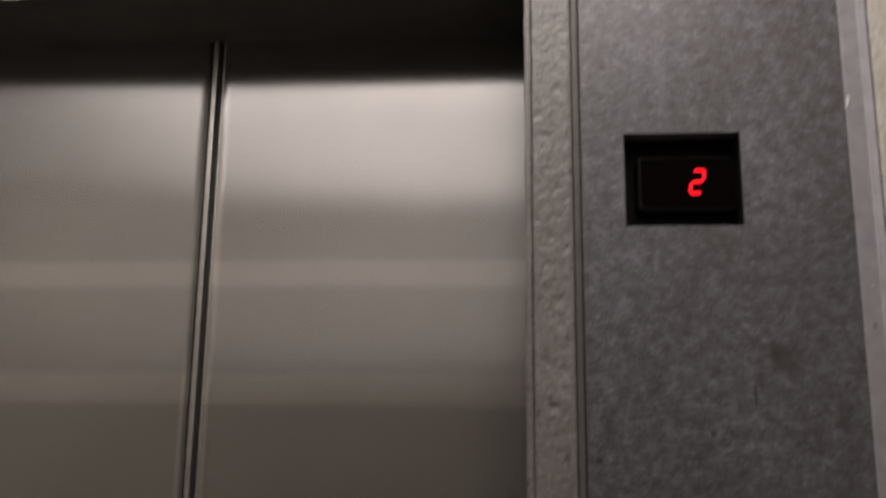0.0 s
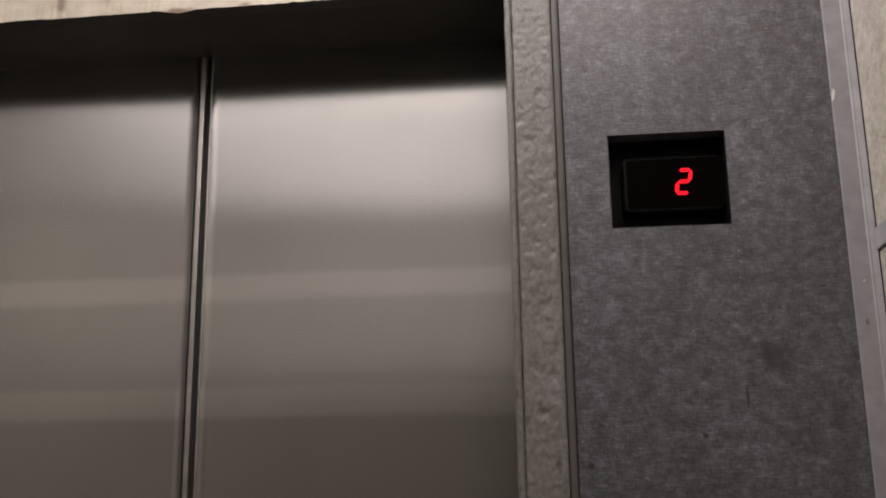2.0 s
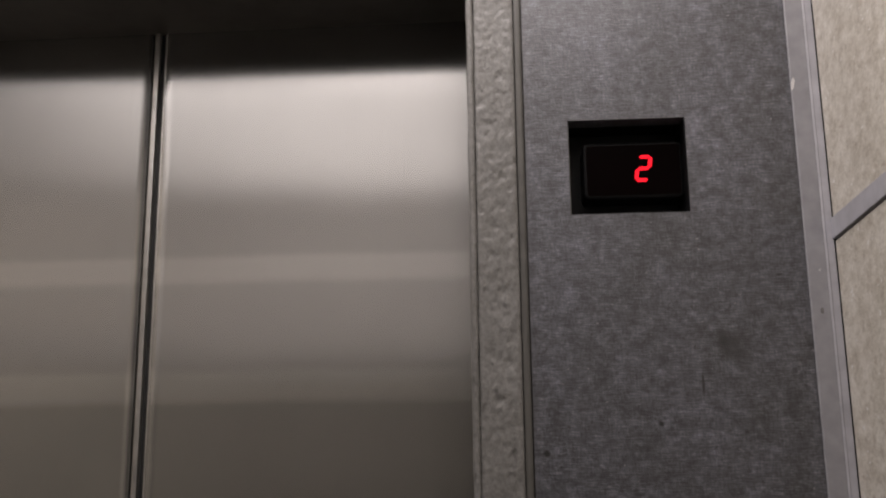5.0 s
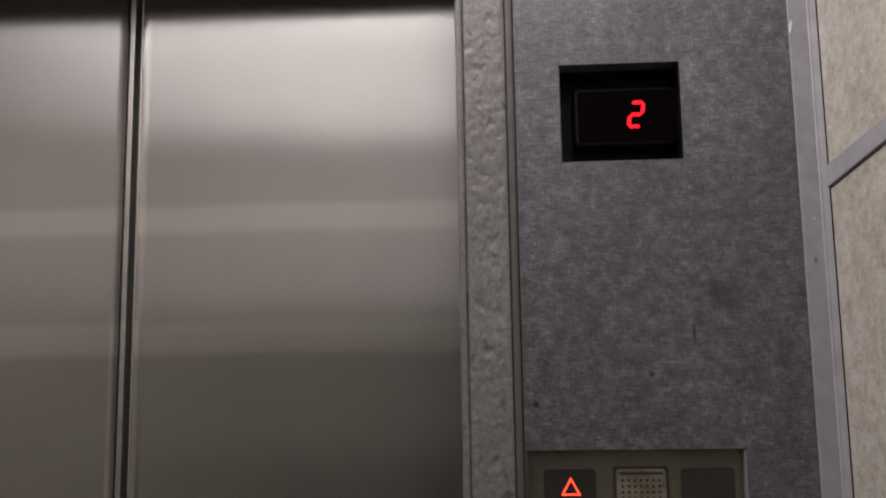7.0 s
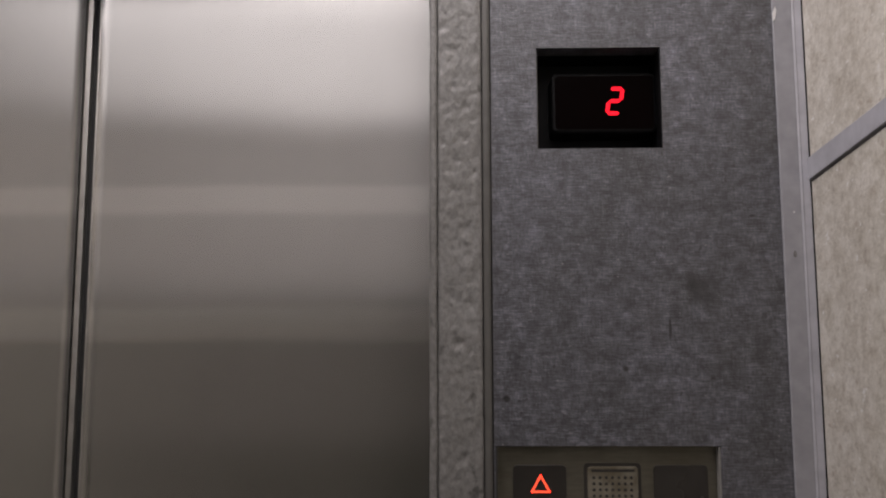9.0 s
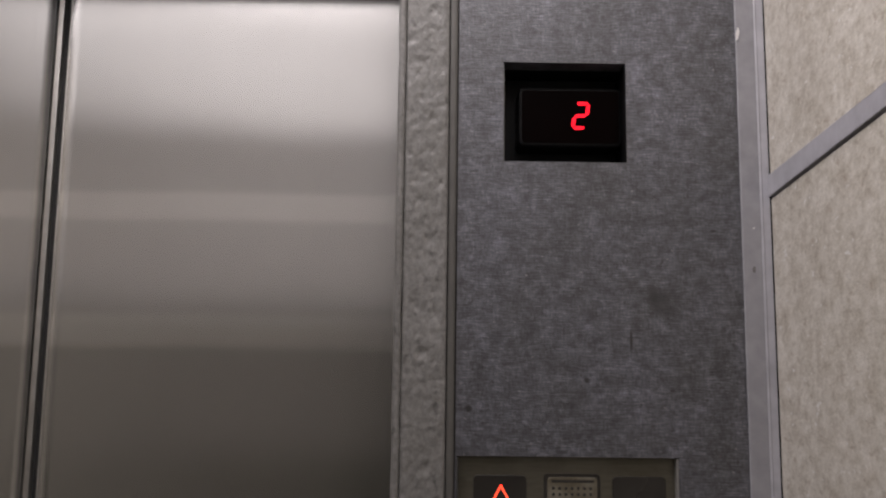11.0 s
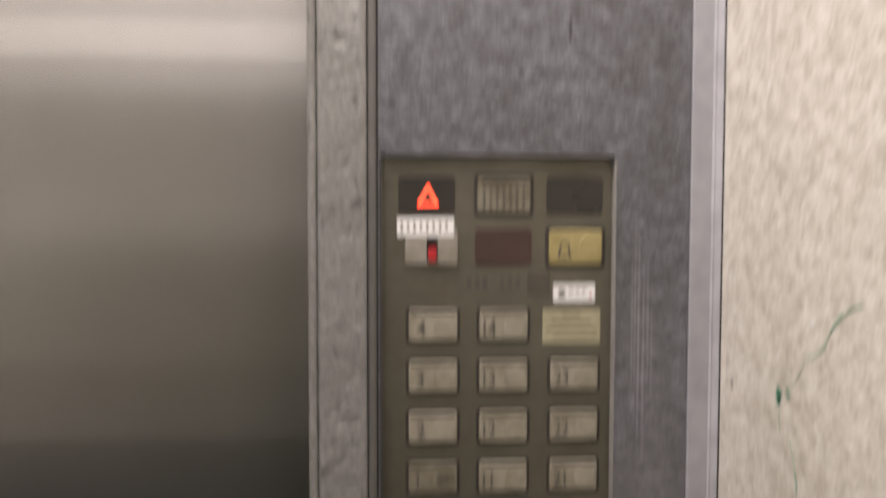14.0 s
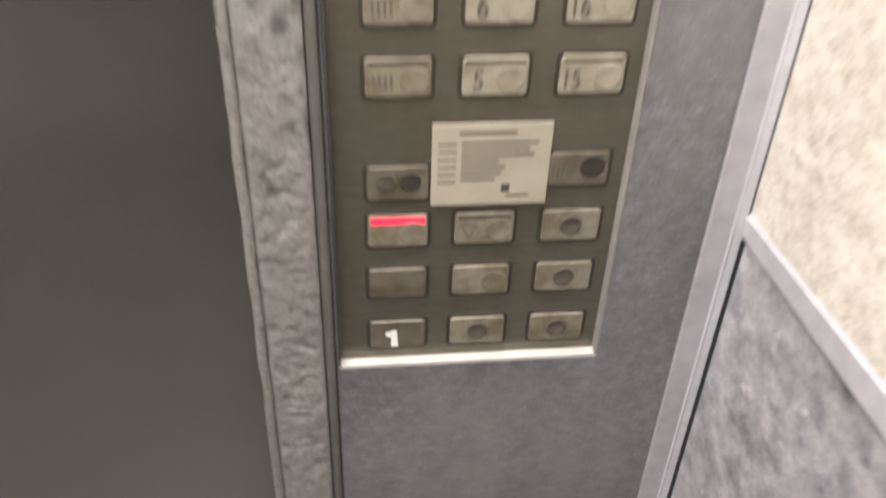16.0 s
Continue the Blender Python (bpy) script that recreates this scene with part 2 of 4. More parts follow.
def rough_header():
    m, nt, b = mat("cream_rough_paint", 0.55)
    f = noise_tex(nt, 55, (0.5, 1, 1), 5, 0.6)
    g = noise_tex(nt, 9, (1, 1, 0.5), 4)
    streak = noise_tex(nt, 26, (1, 1, 0.08), 3)
    c = ramp(nt, f, [(0.3, (0.42, 0.375, 0.305)), (0.65, (0.59, 0.545, 0.465))])
    c = mix(nt, "MULTIPLY", 0.5, c, ramp(nt, g, [(0.35, (0.70, 0.66, 0.58)), (0.6, grey(1.0))]))
    c = mix(nt, "MULTIPLY", 0.8, c, ramp(nt, streak, [(0.26, (0.42, 0.36, 0.29)), (0.34, grey(1.0))]))
    for place, size, depth in (((-0.532, 0, 2.122), (0.0045, 0.05, 0.013), 0.7), ((-0.479, 0, 2.126), (0.003, 0.05, 0.010), 0.35), ((-0.400, 0, 2.103), (0.016, 0.05, 0.0035), 0.85),
                               ((-0.327, 0, 2.105), (0.006, 0.05, 0.0025), 0.7), ((-0.227, 0, 2.106), (0.008, 0.05, 0.003), 0.8), ((-0.123, 0, 2.106), (0.006, 0.05, 0.003), 0.8)):
        c = mix(nt, "MIX", math_node(nt, "MULTIPLY", spot(nt, place, size, 0.5), depth), c, (0.13, 0.075, 0.045))
    nt.links.new(c, b.inputs["Base Color"])
    bump(nt, b, f, 0.4, 0.0012)
    return m


def faceplate_metal():
    m, nt, b = mat("olive_faceplate", 0.42, 0.7, 0.5)
    f = noise_tex(nt, 300, (0.2, 1, 1.5), 3)
    g = noise_tex(nt, 14, (1, 1, 0.7), 5, 0.65)
    c = ramp(nt, f, [(0.3, (0.146, 0.138, 0.109)), (0.7, (0.177, 0.168, 0.134))])
    c = mix(nt, "MULTIPLY", 0.6, c, ramp(nt, g, [(0.33, (0.66, 0.63, 0.55)), (0.6, grey(1.0))]))
    nt.links.new(c, b.inputs["Base Color"])
    nt.links.new(ramp(nt, g, [(0.3, grey(0.55)), (0.7, grey(0.36))]), b.inputs["Roughness"])
    bump(nt, b, f, 0.08, 0.0004)
    return m


def button_plastic(name, base, dirt=0.5):
    m, nt, b = mat(name, 0.26, 0.0, 0.5)
    f = noise_tex(nt, 130, per_object=True)
    g = noise_tex(nt, 45, per_object=True)
    c = ramp(nt, f, [(0.3, tuple(v * 0.86 for v in base)), (0.7, base)])
    c = mix(nt, "MULTIPLY", dirt, c, ramp(nt, g, [(0.36, (0.50, 0.46, 0.36)), (0.58, grey(1.0))]))
    nt.links.new(c, b.inputs["Base Color"])
    bump(nt, b, f, 0.12, 0.0004)
    return m


VINYL = fabric_vinyl()
CREAM = pressed_board("cream_pressed_board", ((0.50, 0.455, 0.385), (0.68, 0.645, 0.575), (0.85, 0.82, 0.76)))
LOWER = pressed_board("grey_pressed_board", ((0.17, 0.17, 0.195), (0.34, 0.34, 0.37), (0.56, 0.56, 0.60)), 0.5, (0.16, 0.16, 0.18))
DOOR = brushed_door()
JAMB = lumpy_paint()
HEADER = rough_header()
# dark brown that holds the shade under the transom
SOFFIT = plain("soffit_shade_brown", (0.055, 0.048, 0.040), 0.5)
TRIM = plain("grey_plastic_trim", (0.34, 0.34, 0.365), 0.4)
TRIM_LIGHT = plain("pale_grey_plastic_trim", (0.46, 0.46, 0.50), 0.35)
GAP = plain("black_gap", (0.012, 0.011, 0.010), 0.8)
# one liner in two tones: lit ledge and dimmer side
LINER = plain("liner_paint_lit", (0.44, 0.43, 0.405), 0.5)
LINER_SIDE = plain("liner_paint_side", (0.27, 0.265, 0.25), 0.5)
LINER_DIM = plain("recess_side_lit", (0.075, 0.072, 0.056), 0.55)
BEAD = plain("grimy_grey_bead", (0.105, 0.102, 0.094), 0.5)
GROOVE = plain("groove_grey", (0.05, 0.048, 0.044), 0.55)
RUBBER = plain("door_edge_rubber", (0.02, 0.02, 0.02), 0.6)
EDGE = plain("polished_edge", (0.55, 0.54, 0.51), 0.4, 1.0)
PLATE = faceplate_metal()
BEZEL = plain("button_gap", (0.032, 0.028, 0.022), 0.6)
BUTTON = button_plastic("ivory_button", (0.300, 0.279, 0.222))
BUTTON_WORN = button_plastic("worn_ivory_button", (0.205, 0.188, 0.145), 0.75)
BUTTON_DULL = button_plastic("dull_olive_button", (0.125, 0.113, 0.087), 0.8)
YELLOW = button_plastic("yellow_button", (0.35, 0.295, 0.130), 0.35)
INK = plain("button_ink", (0.085, 0.078, 0.064), 0.6)
INK_FADED = plain("faded_button_ink", (0.092, 0.083, 0.066), 0.6)
DARK_LENS = plain("dark_lens", (0.032, 0.029, 0.025), 0.28)
MAROON = plain("maroon_lens", (0.058, 0.034, 0.030), 0.3)
BLACK = plain("black_housing", (0.0045, 0.0045, 0.005), 0.4, spec=0.2)
SCREEN = plain("smoked_red_lens", (0.0022, 0.0008, 0.0008), 0.25, spec=0.03)
RED_LED = glow("red_led", (1.0, 0.001, 0.014), 1.25)
ORANGE_LED = glow("orange_lamp", (1.0, 0.085, 0.035), 1.3)
PINK_LED = glow("red_call_lamp", (0.85, 0.02, 0.05), 0.22)
PINK_LED.node_tree.nodes["Principled BSDF"].inputs["Specular IOR Level"].default_value = 0.05
RED_PLASTIC = plain("red_switch", (0.45, 0.022, 0.028), 0.3)
PAPER = plain("white_label", (0.80, 0.80, 0.80), 0.5, vary=0.04)
SWITCH = button_plastic("pale_switch_plastic", (0.30, 0.285, 0.25), 0.5)
CARD = plain("cream_card", (0.35, 0.328, 0.262), 0.5, vary=0.06)
PALE_YELLOW = plain("pale_yellow_sticker", (0.36, 0.335, 0.22), 0.5)
TAUPE = plain("taupe_sticker", (0.072, 0.062, 0.048), 0.5)
PRINT = plain("print_grey", (0.07, 0.063, 0.055), 0.6)
SMEAR = plain("grimy_smear", (0.10, 0.09, 0.065), 0.45, vary=0.5, scale=300)
PRINT_FAINT = plain("print_faint", (0.19, 0.17, 0.12), 0.6)
GREEN = plain("green_ink", (0.05, 0.22, 0.13), 0.5)
GREEN_FAINT = plain("thin_green_ink", (0.42, 0.50, 0.39), 0.5)
GREEN_SMEAR = plain("smeared_green_ink", (0.19, 0.34, 0.24), 0.5, vary=0.4, scale=200)
GRIME = plain("grey_grime", (0.21, 0.205, 0.205), 0.5, vary=0.3, scale=400)
CHIP = plain("bare_chip", (0.78, 0.77, 0.76), 0.5)
FLOOR = plain("dark_grey_vinyl_floor", (0.075, 0.072, 0.066), 0.5, scale=25)
# made-up tones of the unseen rear wall, chosen for what the doors reflect
REAR = plain("rear_tone_mid", (0.30, 0.29, 0.268), 0.5, scale=20)
REAR_PALE = plain("rear_tone_pale", (0.80, 0.79, 0.785), 0.5, vary=0.05, scale=20)
REAR_DARK = plain("rear_tone_dark", (0.135, 0.134, 0.112), 0.5, scale=20)
WHITE = plain("white_ceiling_paint", (0.78, 0.77, 0.74), 0.5)

LAMP = plain("opal_diffuser", (0.82, 0.81, 0.79), 0.4, vary=0.03)


# ---- mesh helpers ----
def part(name, bm, material, parent=None, label=""):
    me = bpy.data.meshes.new(name)
    bm.to_mesh(me)
    bm.free()
    me.materials.append(material)
    ob = new(name, me)
    if parent:
        ob.parent = parent
    if label:
        ob["label"] = label
    return ob


def empty(name, place=(0, 0, 0)):
    ob = new(name)
    ob.location = place
    ob.empty_display_size = 0.05
    return ob


def box(x0, x1, y0, y1, z0, z1, bevel=0.0, bm=None):
    bm = bm or bmesh.new()
    v = [bm.verts.new(p) for p in ((x0, y0, z0), (x1, y0, z0), (x1, y1, z0), (x0, y1, z0), (x0, y0, z1), (x1, y0, z1), (x1, y1, z1), (x0, y1, z1))]
    for f in ((0, 3, 2, 1), (4, 5, 6, 7), (0, 1, 5, 4), (1, 2, 6, 5), (2, 3, 7, 6), (3, 0, 4, 7)):
        bm.faces.new([v[i] for i in f])
    if bevel:
        bmesh.ops.bevel(bm, geom=list(bm.edges), offset=bevel, segments=2, affect="EDGES", profile=0.6)
    return bm


def outline(x0, x1, z0, z1, r, n=4):
    pts = []
    for cx, cz, a0 in ((x1 - r, z1 - r, 0), (x0 + r, z1 - r, 90), (x0 + r, z0 + r, 180), (x1 - r, z0 + r, 270)):
        for i in range(n + 1):
            a = radians(a0 + 90 * i / n)
            pts.append((cx + r * math.cos(a), cz + r * math.sin(a)))
    return pts


def pad(x0, x1, z0, z1, back, front, r, bevel=0.0005, bm=None):
    """A plate with rounded corners and a softened front rim; it faces -y."""
    bm = bm or bmesh.new()
    loops = []
    for inset, y in ((0, back), (0, front + bevel), (bevel * 0.35, front + bevel * 0.3), (bevel, front)):
        rr = max(r - inset, 0.0002)
        loops.append([bm.verts.new((x, y, z)) for x, z in outline(x0 + inset, x1 - inset, z0 + inset, z1 - inset, rr)])
    n = len(loops[0])
    for a, b in zip(loops, loops[1:]):
        for i in range(n):
            bm.faces.new((a[i], b[i], b[(i + 1) % n], a[(i + 1) % n]))
    bm.faces.new(list(reversed(loops[-1])))
    bm.faces.new(loops[0])
    bmesh.ops.recalc_face_normals(bm, faces=list(bm.faces))
    return bm


def lathe(cx, cz, profile, n=24, bm=None):
    """Turned form round an axis along y: profile of (radius, y), from rim to middle."""
    bm = bm or bmesh.new()
    rings = [[bm.verts.new((cx + r * math.cos(2 * math.pi * i / n), y, cz + r * math.sin(2 * math.pi * i / n))) for i in range(n)] for r, y in profile]
    for a, b in zip(rings, rings[1:]):
        for i in range(n):
            bm.faces.new((a[i], b[i], b[(i + 1) % n], a[(i + 1) % n]))
    for f in bm.faces:
        f.smooth = True
    bm.faces.new(rings[-1])
    bmesh.ops.recalc_face_normals(bm, faces=list(bm.faces))
    if sum(f.normal.y for f in bm.faces) > 0:
        bmesh.ops.reverse_faces(bm, faces=list(bm.faces))
    return bm


def prism(points, back, front, bm=None):
    """A flat form cut along (x, z) points, from y back to y front."""
    bm = bm or bmesh.new()
    a = [bm.verts.new((x, back, z)) for x, z in points]
    b = [bm.verts.new((x, front, z)) for x, z in points]
    n = len(points)
    bm.faces.new(a)
    bm.faces.new(list(reversed(b)))
    for i in range(n):
        bm.faces.new((a[i], b[i], b[(i + 1) % n], a[(i + 1) % n]))
    bmesh.ops.recalc_face_normals(bm, faces=list(bm.faces))
    return bm


def extrude_z(points, z0, z1, bm=None):
    """A profile of (x, y) points drawn up from z0 to z1."""
    bm = bm or bmesh.new()
    a = [bm.verts.new((x, y, z0)) for x, y in points]
    b = [bm.verts.new((x, y, z1)) for x, y in points]
    n = len(points)
    bm.faces.new(a)
    bm.faces.new(b)
    for i in range(n):
        bm.faces.new((a[i], b[i], b[(i + 1) % n], a[(i + 1) % n]))
    bmesh.ops.recalc_face_normals(bm, faces=list(bm.faces))
    return bm


def letters(body, height, squeeze=0.8, slant=0.0):
    """The built-in font's letters as a bmesh facing -y, lower left corner at the origin, and their width."""
    cu = bpy.data.curves.new("letters", "FONT")
    cu.body, cu.size, cu.extrude, cu.shear, cu.offset = body, height / 0.7, 0.00012, slant, height * 0.022
    ob = new("letters", cu)
    me = bpy.data.meshes.new_from_object(ob.evaluated_get(bpy.context.evaluated_depsgraph_get()))
    bm = bmesh.new()
    bm.from_mesh(me)
    bpy.data.objects.remove(ob)
    bpy.data.meshes.remove(me)
    bpy.data.curves.remove(cu)
    lo, hi = min(v.co.x for v in bm.verts), max(v.co.x for v in bm.verts)
    for v in bm.verts:
        v.co = Vector(((v.co.x - lo) * squeeze, -v.co.z, v.co.y))
    return bm, (hi - lo) * squeeze


def move(bm, d):
    bmesh.ops.translate(bm, verts=list(bm.verts), vec=d)
    return bm


def holed_slab(xs, zs, holes, y0, y1):
    """A slab over the grid xs by zs, with the cells in holes left out all the way through."""
    bm = bmesh.new()
    grid = {(i, j, y): bm.verts.new((x, y, z)) for i, x in enumerate(xs) for j, z in enumerate(zs) for y in (y0, y1)}
    solid = {(i, j) for i in range(len(xs) - 1) for j in range(len(zs) - 1)} - set(holes)
    for i, j in solid:
        for y in (y0, y1):
            bm.faces.new([grid[i + a, j + b, y] for a, b in ((0, 0), (1, 0), (1, 1), (0, 1))])
        for (di, dj), (p, q) in (((-1, 0), ((0, 0), (0, 1))), ((1, 0), ((1, 0), (1, 1))), ((0, -1), ((0, 0), (1, 0))), ((0, 1), ((0, 1), (1, 1)))):
            if (i + di, j + dj) not in solid:
                bm.faces.new((grid[i + p[0], j + p[1], y0], grid[i + q[0], j + q[1], y0], grid[i + q[0], j + q[1], y1], grid[i + p[0], j + p[1], y1]))
    loose = [v for v in bm.verts if not v.link_faces]
    bmesh.ops.delete(bm, geom=loose, context="VERTS")
    bmesh.ops.recalc_face_normals(bm, faces=list(bm.faces))
    return bm


def structure(ob, label, category):
    return tagged(ob, label, category, kind="structure")


# ---- the car: plan in metres, front return at y = 0, doors at y = 0.12 ----
LEFT, RIGHT, BACK, TOP = -1.11, 0.276, -1.35, 2.32
DOOR_Y, SEAM, HEAD = 0.128, -0.415, 2.104

structure(part("floor", box(LEFT - 0.05, RIGHT + 0.06, BACK - 0.05, 0.30, -0.04, 0.0), FLOOR), "dark grey vinyl lift floor", "floor")
structure(part("ceiling", box(LEFT - 0.05, RIGHT + 0.06, BACK - 0.05, 0.30, TOP, TOP + 0.04), WHITE), "white painted lift ceiling", "ceiling")

# front return, with the openings of the floor indicator and of the control panel
ret = structure(part("wall_front", holed_slab([-0.046, 0.0, 0.0395, 0.1500, 0.19, 0.2535], [0.0, 0.845, 1.59, 1.848, 1.94, TOP],
                     [(1, 1), (2, 1), (3, 1), (2, 3)], 0.0, 0.022), VINYL), "dark grey linen-textured front return panel of a lift", "wall")
part("backing", box(-0.05, 0.32, 0.075, 0.10, 0.0, TOP), GAP, ret)
part("backing", box(-0.050, -0.0462, 0.002, 0.118, 0.0, HEAD - 0.002), GROOVE, ret)
part("backing", box(0.2545, 0.262, 0.004, 0.07, 0.0, TOP), GAP, ret)


def reveal(x0, x1, z0, z1, depth, t, material, parent):
    """Four thin boards that line an opening, just behind its rim."""
    for a in ((x0 - t, x0, z0 - t, z1 + t), (x1, x1 + t, z0 - t, z1 + t), (x0, x1, z0 - t, z0), (x0, x1, z1, z1 + t)):
        part("liner", box(a[0], a[1], 0.0225, depth, a[2], a[3]), material, parent)


reveal(0.0395, 0.1500, 1.848, 1.94, 0.06, 0.002, BLACK, ret)

# lumpy painted jamb with its bead, groove and thin edge
random.seed(4)
bm = bmesh.new()
NX, NZ, Z1 = 26, 1100, 2.131
cols = []
for i in range(NX + 1):
    u = i / NX
    col = []
    for j in range(NZ + 1):
        z = Z1 * j / NZ
        x = -0.0488 + 0.0388 * u + (0.0009 * noise.noise((9, 2, z * 30)) if i == 0 else 0)
        p = Vector((x * 75, 3, z * 60))
        tilt = Vector((x * 60 + z * 45, 5, z * 95 - x * 40))
        pit = max(0.0, noise.noise(p * 1.5 + Vector((4, 0, 9))) - 0.20) + 0.7 * max(0.0, noise.noise(p * 3.1) - 0.22)
        crease = max(0.0, 0.16 - abs(noise.noise(tilt))) * 5
        d = 0.0008 * noise.noise(p * 0.45) + 0.0004 * noise.noise(p * 1.6) + 0.00032 * noise.noise(p * 3.4) + 0.0003 * noise.noise(p * 7.3) - 0.0019 * pit - 0.0003 * crease + 0.0003
        edge = min(1.0, min(u, 1 - u) * 9)
        col.append(bm.verts.new((x, -0.0022 - (d + 0.0016) * edge ** 0.5, z)))
    cols.append(col)
for a, b in zip(cols, cols[1:]):
    for j in range(NZ):
        f = bm.faces.new((a[j], b[j], b[j + 1], a[j + 1]))
        f.smooth = True
rim = [bm.verts.new((-0.0475, -0.0003, Z1)), bm.verts.new((-0.010, -0.0003, Z1)), bm.verts.new((-0.010, -0.0003, 0)), bm.verts.new((-0.0475, -0.0003, 0))]
bm.faces.new([c[-1] for c in cols] + [rim[1], rim[0]])
bm.faces.new([rim[1]] + list(reversed(cols[-1])) + [rim[2]])
bm.faces.new([rim[0], rim[3]] + cols[0])
jamb = structure(part("trim_jamb", bm, JAMB), "lumpy grey-painted door jamb strip", "door jamb")
bm = bmesh.new()
ring = []
for j in range(420):
    z = 2.132 * j / 419
    w = 0.0007 * noise.noise((z * 26, 1, 7)) + 0.0004 * noise.noise((z * 90, 4, 7))
    ring.append([bm.verts.new((-0.0523 + w + 0.0036 * math.cos(a), -0.0012 + 0.0040 * math.sin(a) + w * 0.5, z)) for a in [2 * math.pi * k / 10 for k in range(10)]])
for a, b in zip(ring, ring[1:]):
    for k in range(10):
        bm.faces.new((a[k], a[(k + 1) % 10], b[(k + 1) % 10], b[k])).smooth = True
part("bead", bm, JAMB, jamb)
part("groove", box(-0.0099, -0.0012, -0.0006, -0.0003, 0.0, 2.131), GAP, jamb, "dark groove beside the jamb")
part("bead", extrude_z([(-0.0092, -0.0007), (-0.0086, -0.0014), (-0.0070, -0.0021), (-0.0046, -0.0021), (-0.0032, -0.0014), (-0.0026, -0.0007)], 0.0, 2.131), BEAD, jamb, "narrow grey painted bead")
part("chip", prism([(-0.054, 2.105), (-0.050, 2.112), (-0.046, 2.131), (-0.050, 2.131), (-0.0535, 2.122)], -0.004, -0.0062), CHIP, jamb, "bare white chip in the paint")

part("chip", prism([(-0.0570, 1.238), (-0.0552, 1.237), (-0.0546, 1.241), (-0.0562, 1.243)], -0.0040, -0.0058), CHIP, jamb, "bare white chip in the paint")
part("chip", prism([(-0.0566, 1.224), (-0.0554, 1.2235), (-0.0550, 1.226), (-0.0563, 1.227)], -0.0040, -0.0056), CHIP, jamb, "bare white chip in the paint")

# transom over the doors: rough cream face with a ragged foot, underside painted dark for its shade
head = structure(part("wall_front_header", box(-0.80, -0.0475, 0.004, 0.022, HEAD + 0.041, TOP), HEADER), "rough cream-painted transom over the lift doors", "wall")
random.seed(8)
bm = bmesh.new()
low, top_row = [], []
for i in range(221):
    x = -0.80 + (0.80 - 0.0495) * i / 220
    low.append(bm.verts.new((x, 0.0005 + 0.0008 * random.random(), HEAD - 0.0030 * math.exp(-((x + 0.40) / 0.013) ** 2) + 0.0012 * noise.noise((x * 22, 0, 3)) + 0.0022 * max(0, noise.noise((x * 60, 0, 5))) ** 2 + 0.0007 * noise.noise((x * 190, 0, 5)))))
    top_row.append(bm.verts.new((x, 0.0, HEAD + 0.0408)))
back_low = [bm.verts.new((v.co.x, 0.022, HEAD + 0.001)) for v in low]
for i in range(220):
    bm.faces.new((low[i], low[i + 1], top_row[i + 1], top_row[i]))
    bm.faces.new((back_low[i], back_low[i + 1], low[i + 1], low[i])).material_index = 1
cap = [bm.verts.new((-0.80, 0.022, HEAD + 0.0408)), bm.verts.new((-0.0495, 0.022, HEAD + 0.0408))]
bm.faces.new([*top_row, cap[1], cap[0]])
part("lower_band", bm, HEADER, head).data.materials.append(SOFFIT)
part("soffit", box(-0.80, -0.0505, 0.0225, 0.135, HEAD + 0.004, HEAD + 0.02), SOFFIT, head, "underside with its shade painted in dark brown")

# left front return, side and rear walls that close the car
structure(part("wall_front_left", box(LEFT, -0.80, 0.0, 0.10, 0.0, TOP), VINYL), "dark grey linen-textured front return panel", "wall")


def clad_wall(name, along_y, at, a0, a1, sign, rise=(0.0, 0.0, 0.0, 0.0)):
    """A wall of cream boards over a grey lower board, parted by grey strips. rise: how far the lower and upper edge of the low strip and of the high strip climb per metre from the doors."""
    def slab(u0, u1, d0, d1, z0, z1, bevel=0.0, foot=0.0, head=0.0):
        lo, hi = sorted((at + sign * d0, at + sign * d1))
        bm = box(lo, hi, u0, u1, z0, z1, bevel) if along_y else box(u0, u1, lo, hi, z0, z1, bevel)
        for v in bm.verts:
            v.co.z -= (head if v.co.z > (z0 + z1) / 2 else foot) * v.co.y
        return bm
    low, low_top, up, up_top = rise
    wall = structure(part(name, slab(a0, a1, 0.006, 0.05, 0.0, TOP), GAP), "lift wall of cream pressed boards over grey", "wall")
    part("lower_board", slab(a0 + 0.002, a1 - 0.004, 0.0005, 0.006, 0.0, 0.9540, 0, 0, low), LOWER, wall, "grey mottled lower board")
    part("middle_board", slab(a0 + 0.002, a1 - 0.001, 0.0, 0.006, 0.9735, 1.8150, 0, low_top, up), CREAM, wall, "cream mottled pressed board")
    part("upper_board", slab(a0 + 0.002, a1 - 0.001, 0.0, 0.006, 1.8375, TOP, 0, up_top, 0), CREAM, wall, "cream mottled pressed board")
    part("level_strip", slab(a0, a1, -0.0025, 0.005, 1.8170, 1.8365, 0.0008, up, up_top), TRIM_LIGHT, wall, "flat grey plastic strip")
    part("level_strip", slab(a0, a1, -0.0025, 0.005, 0.9560, 0.9725, 0.0008, low, low_top), TRIM_LIGHT, wall, "flat grey plastic strip")
    return wall


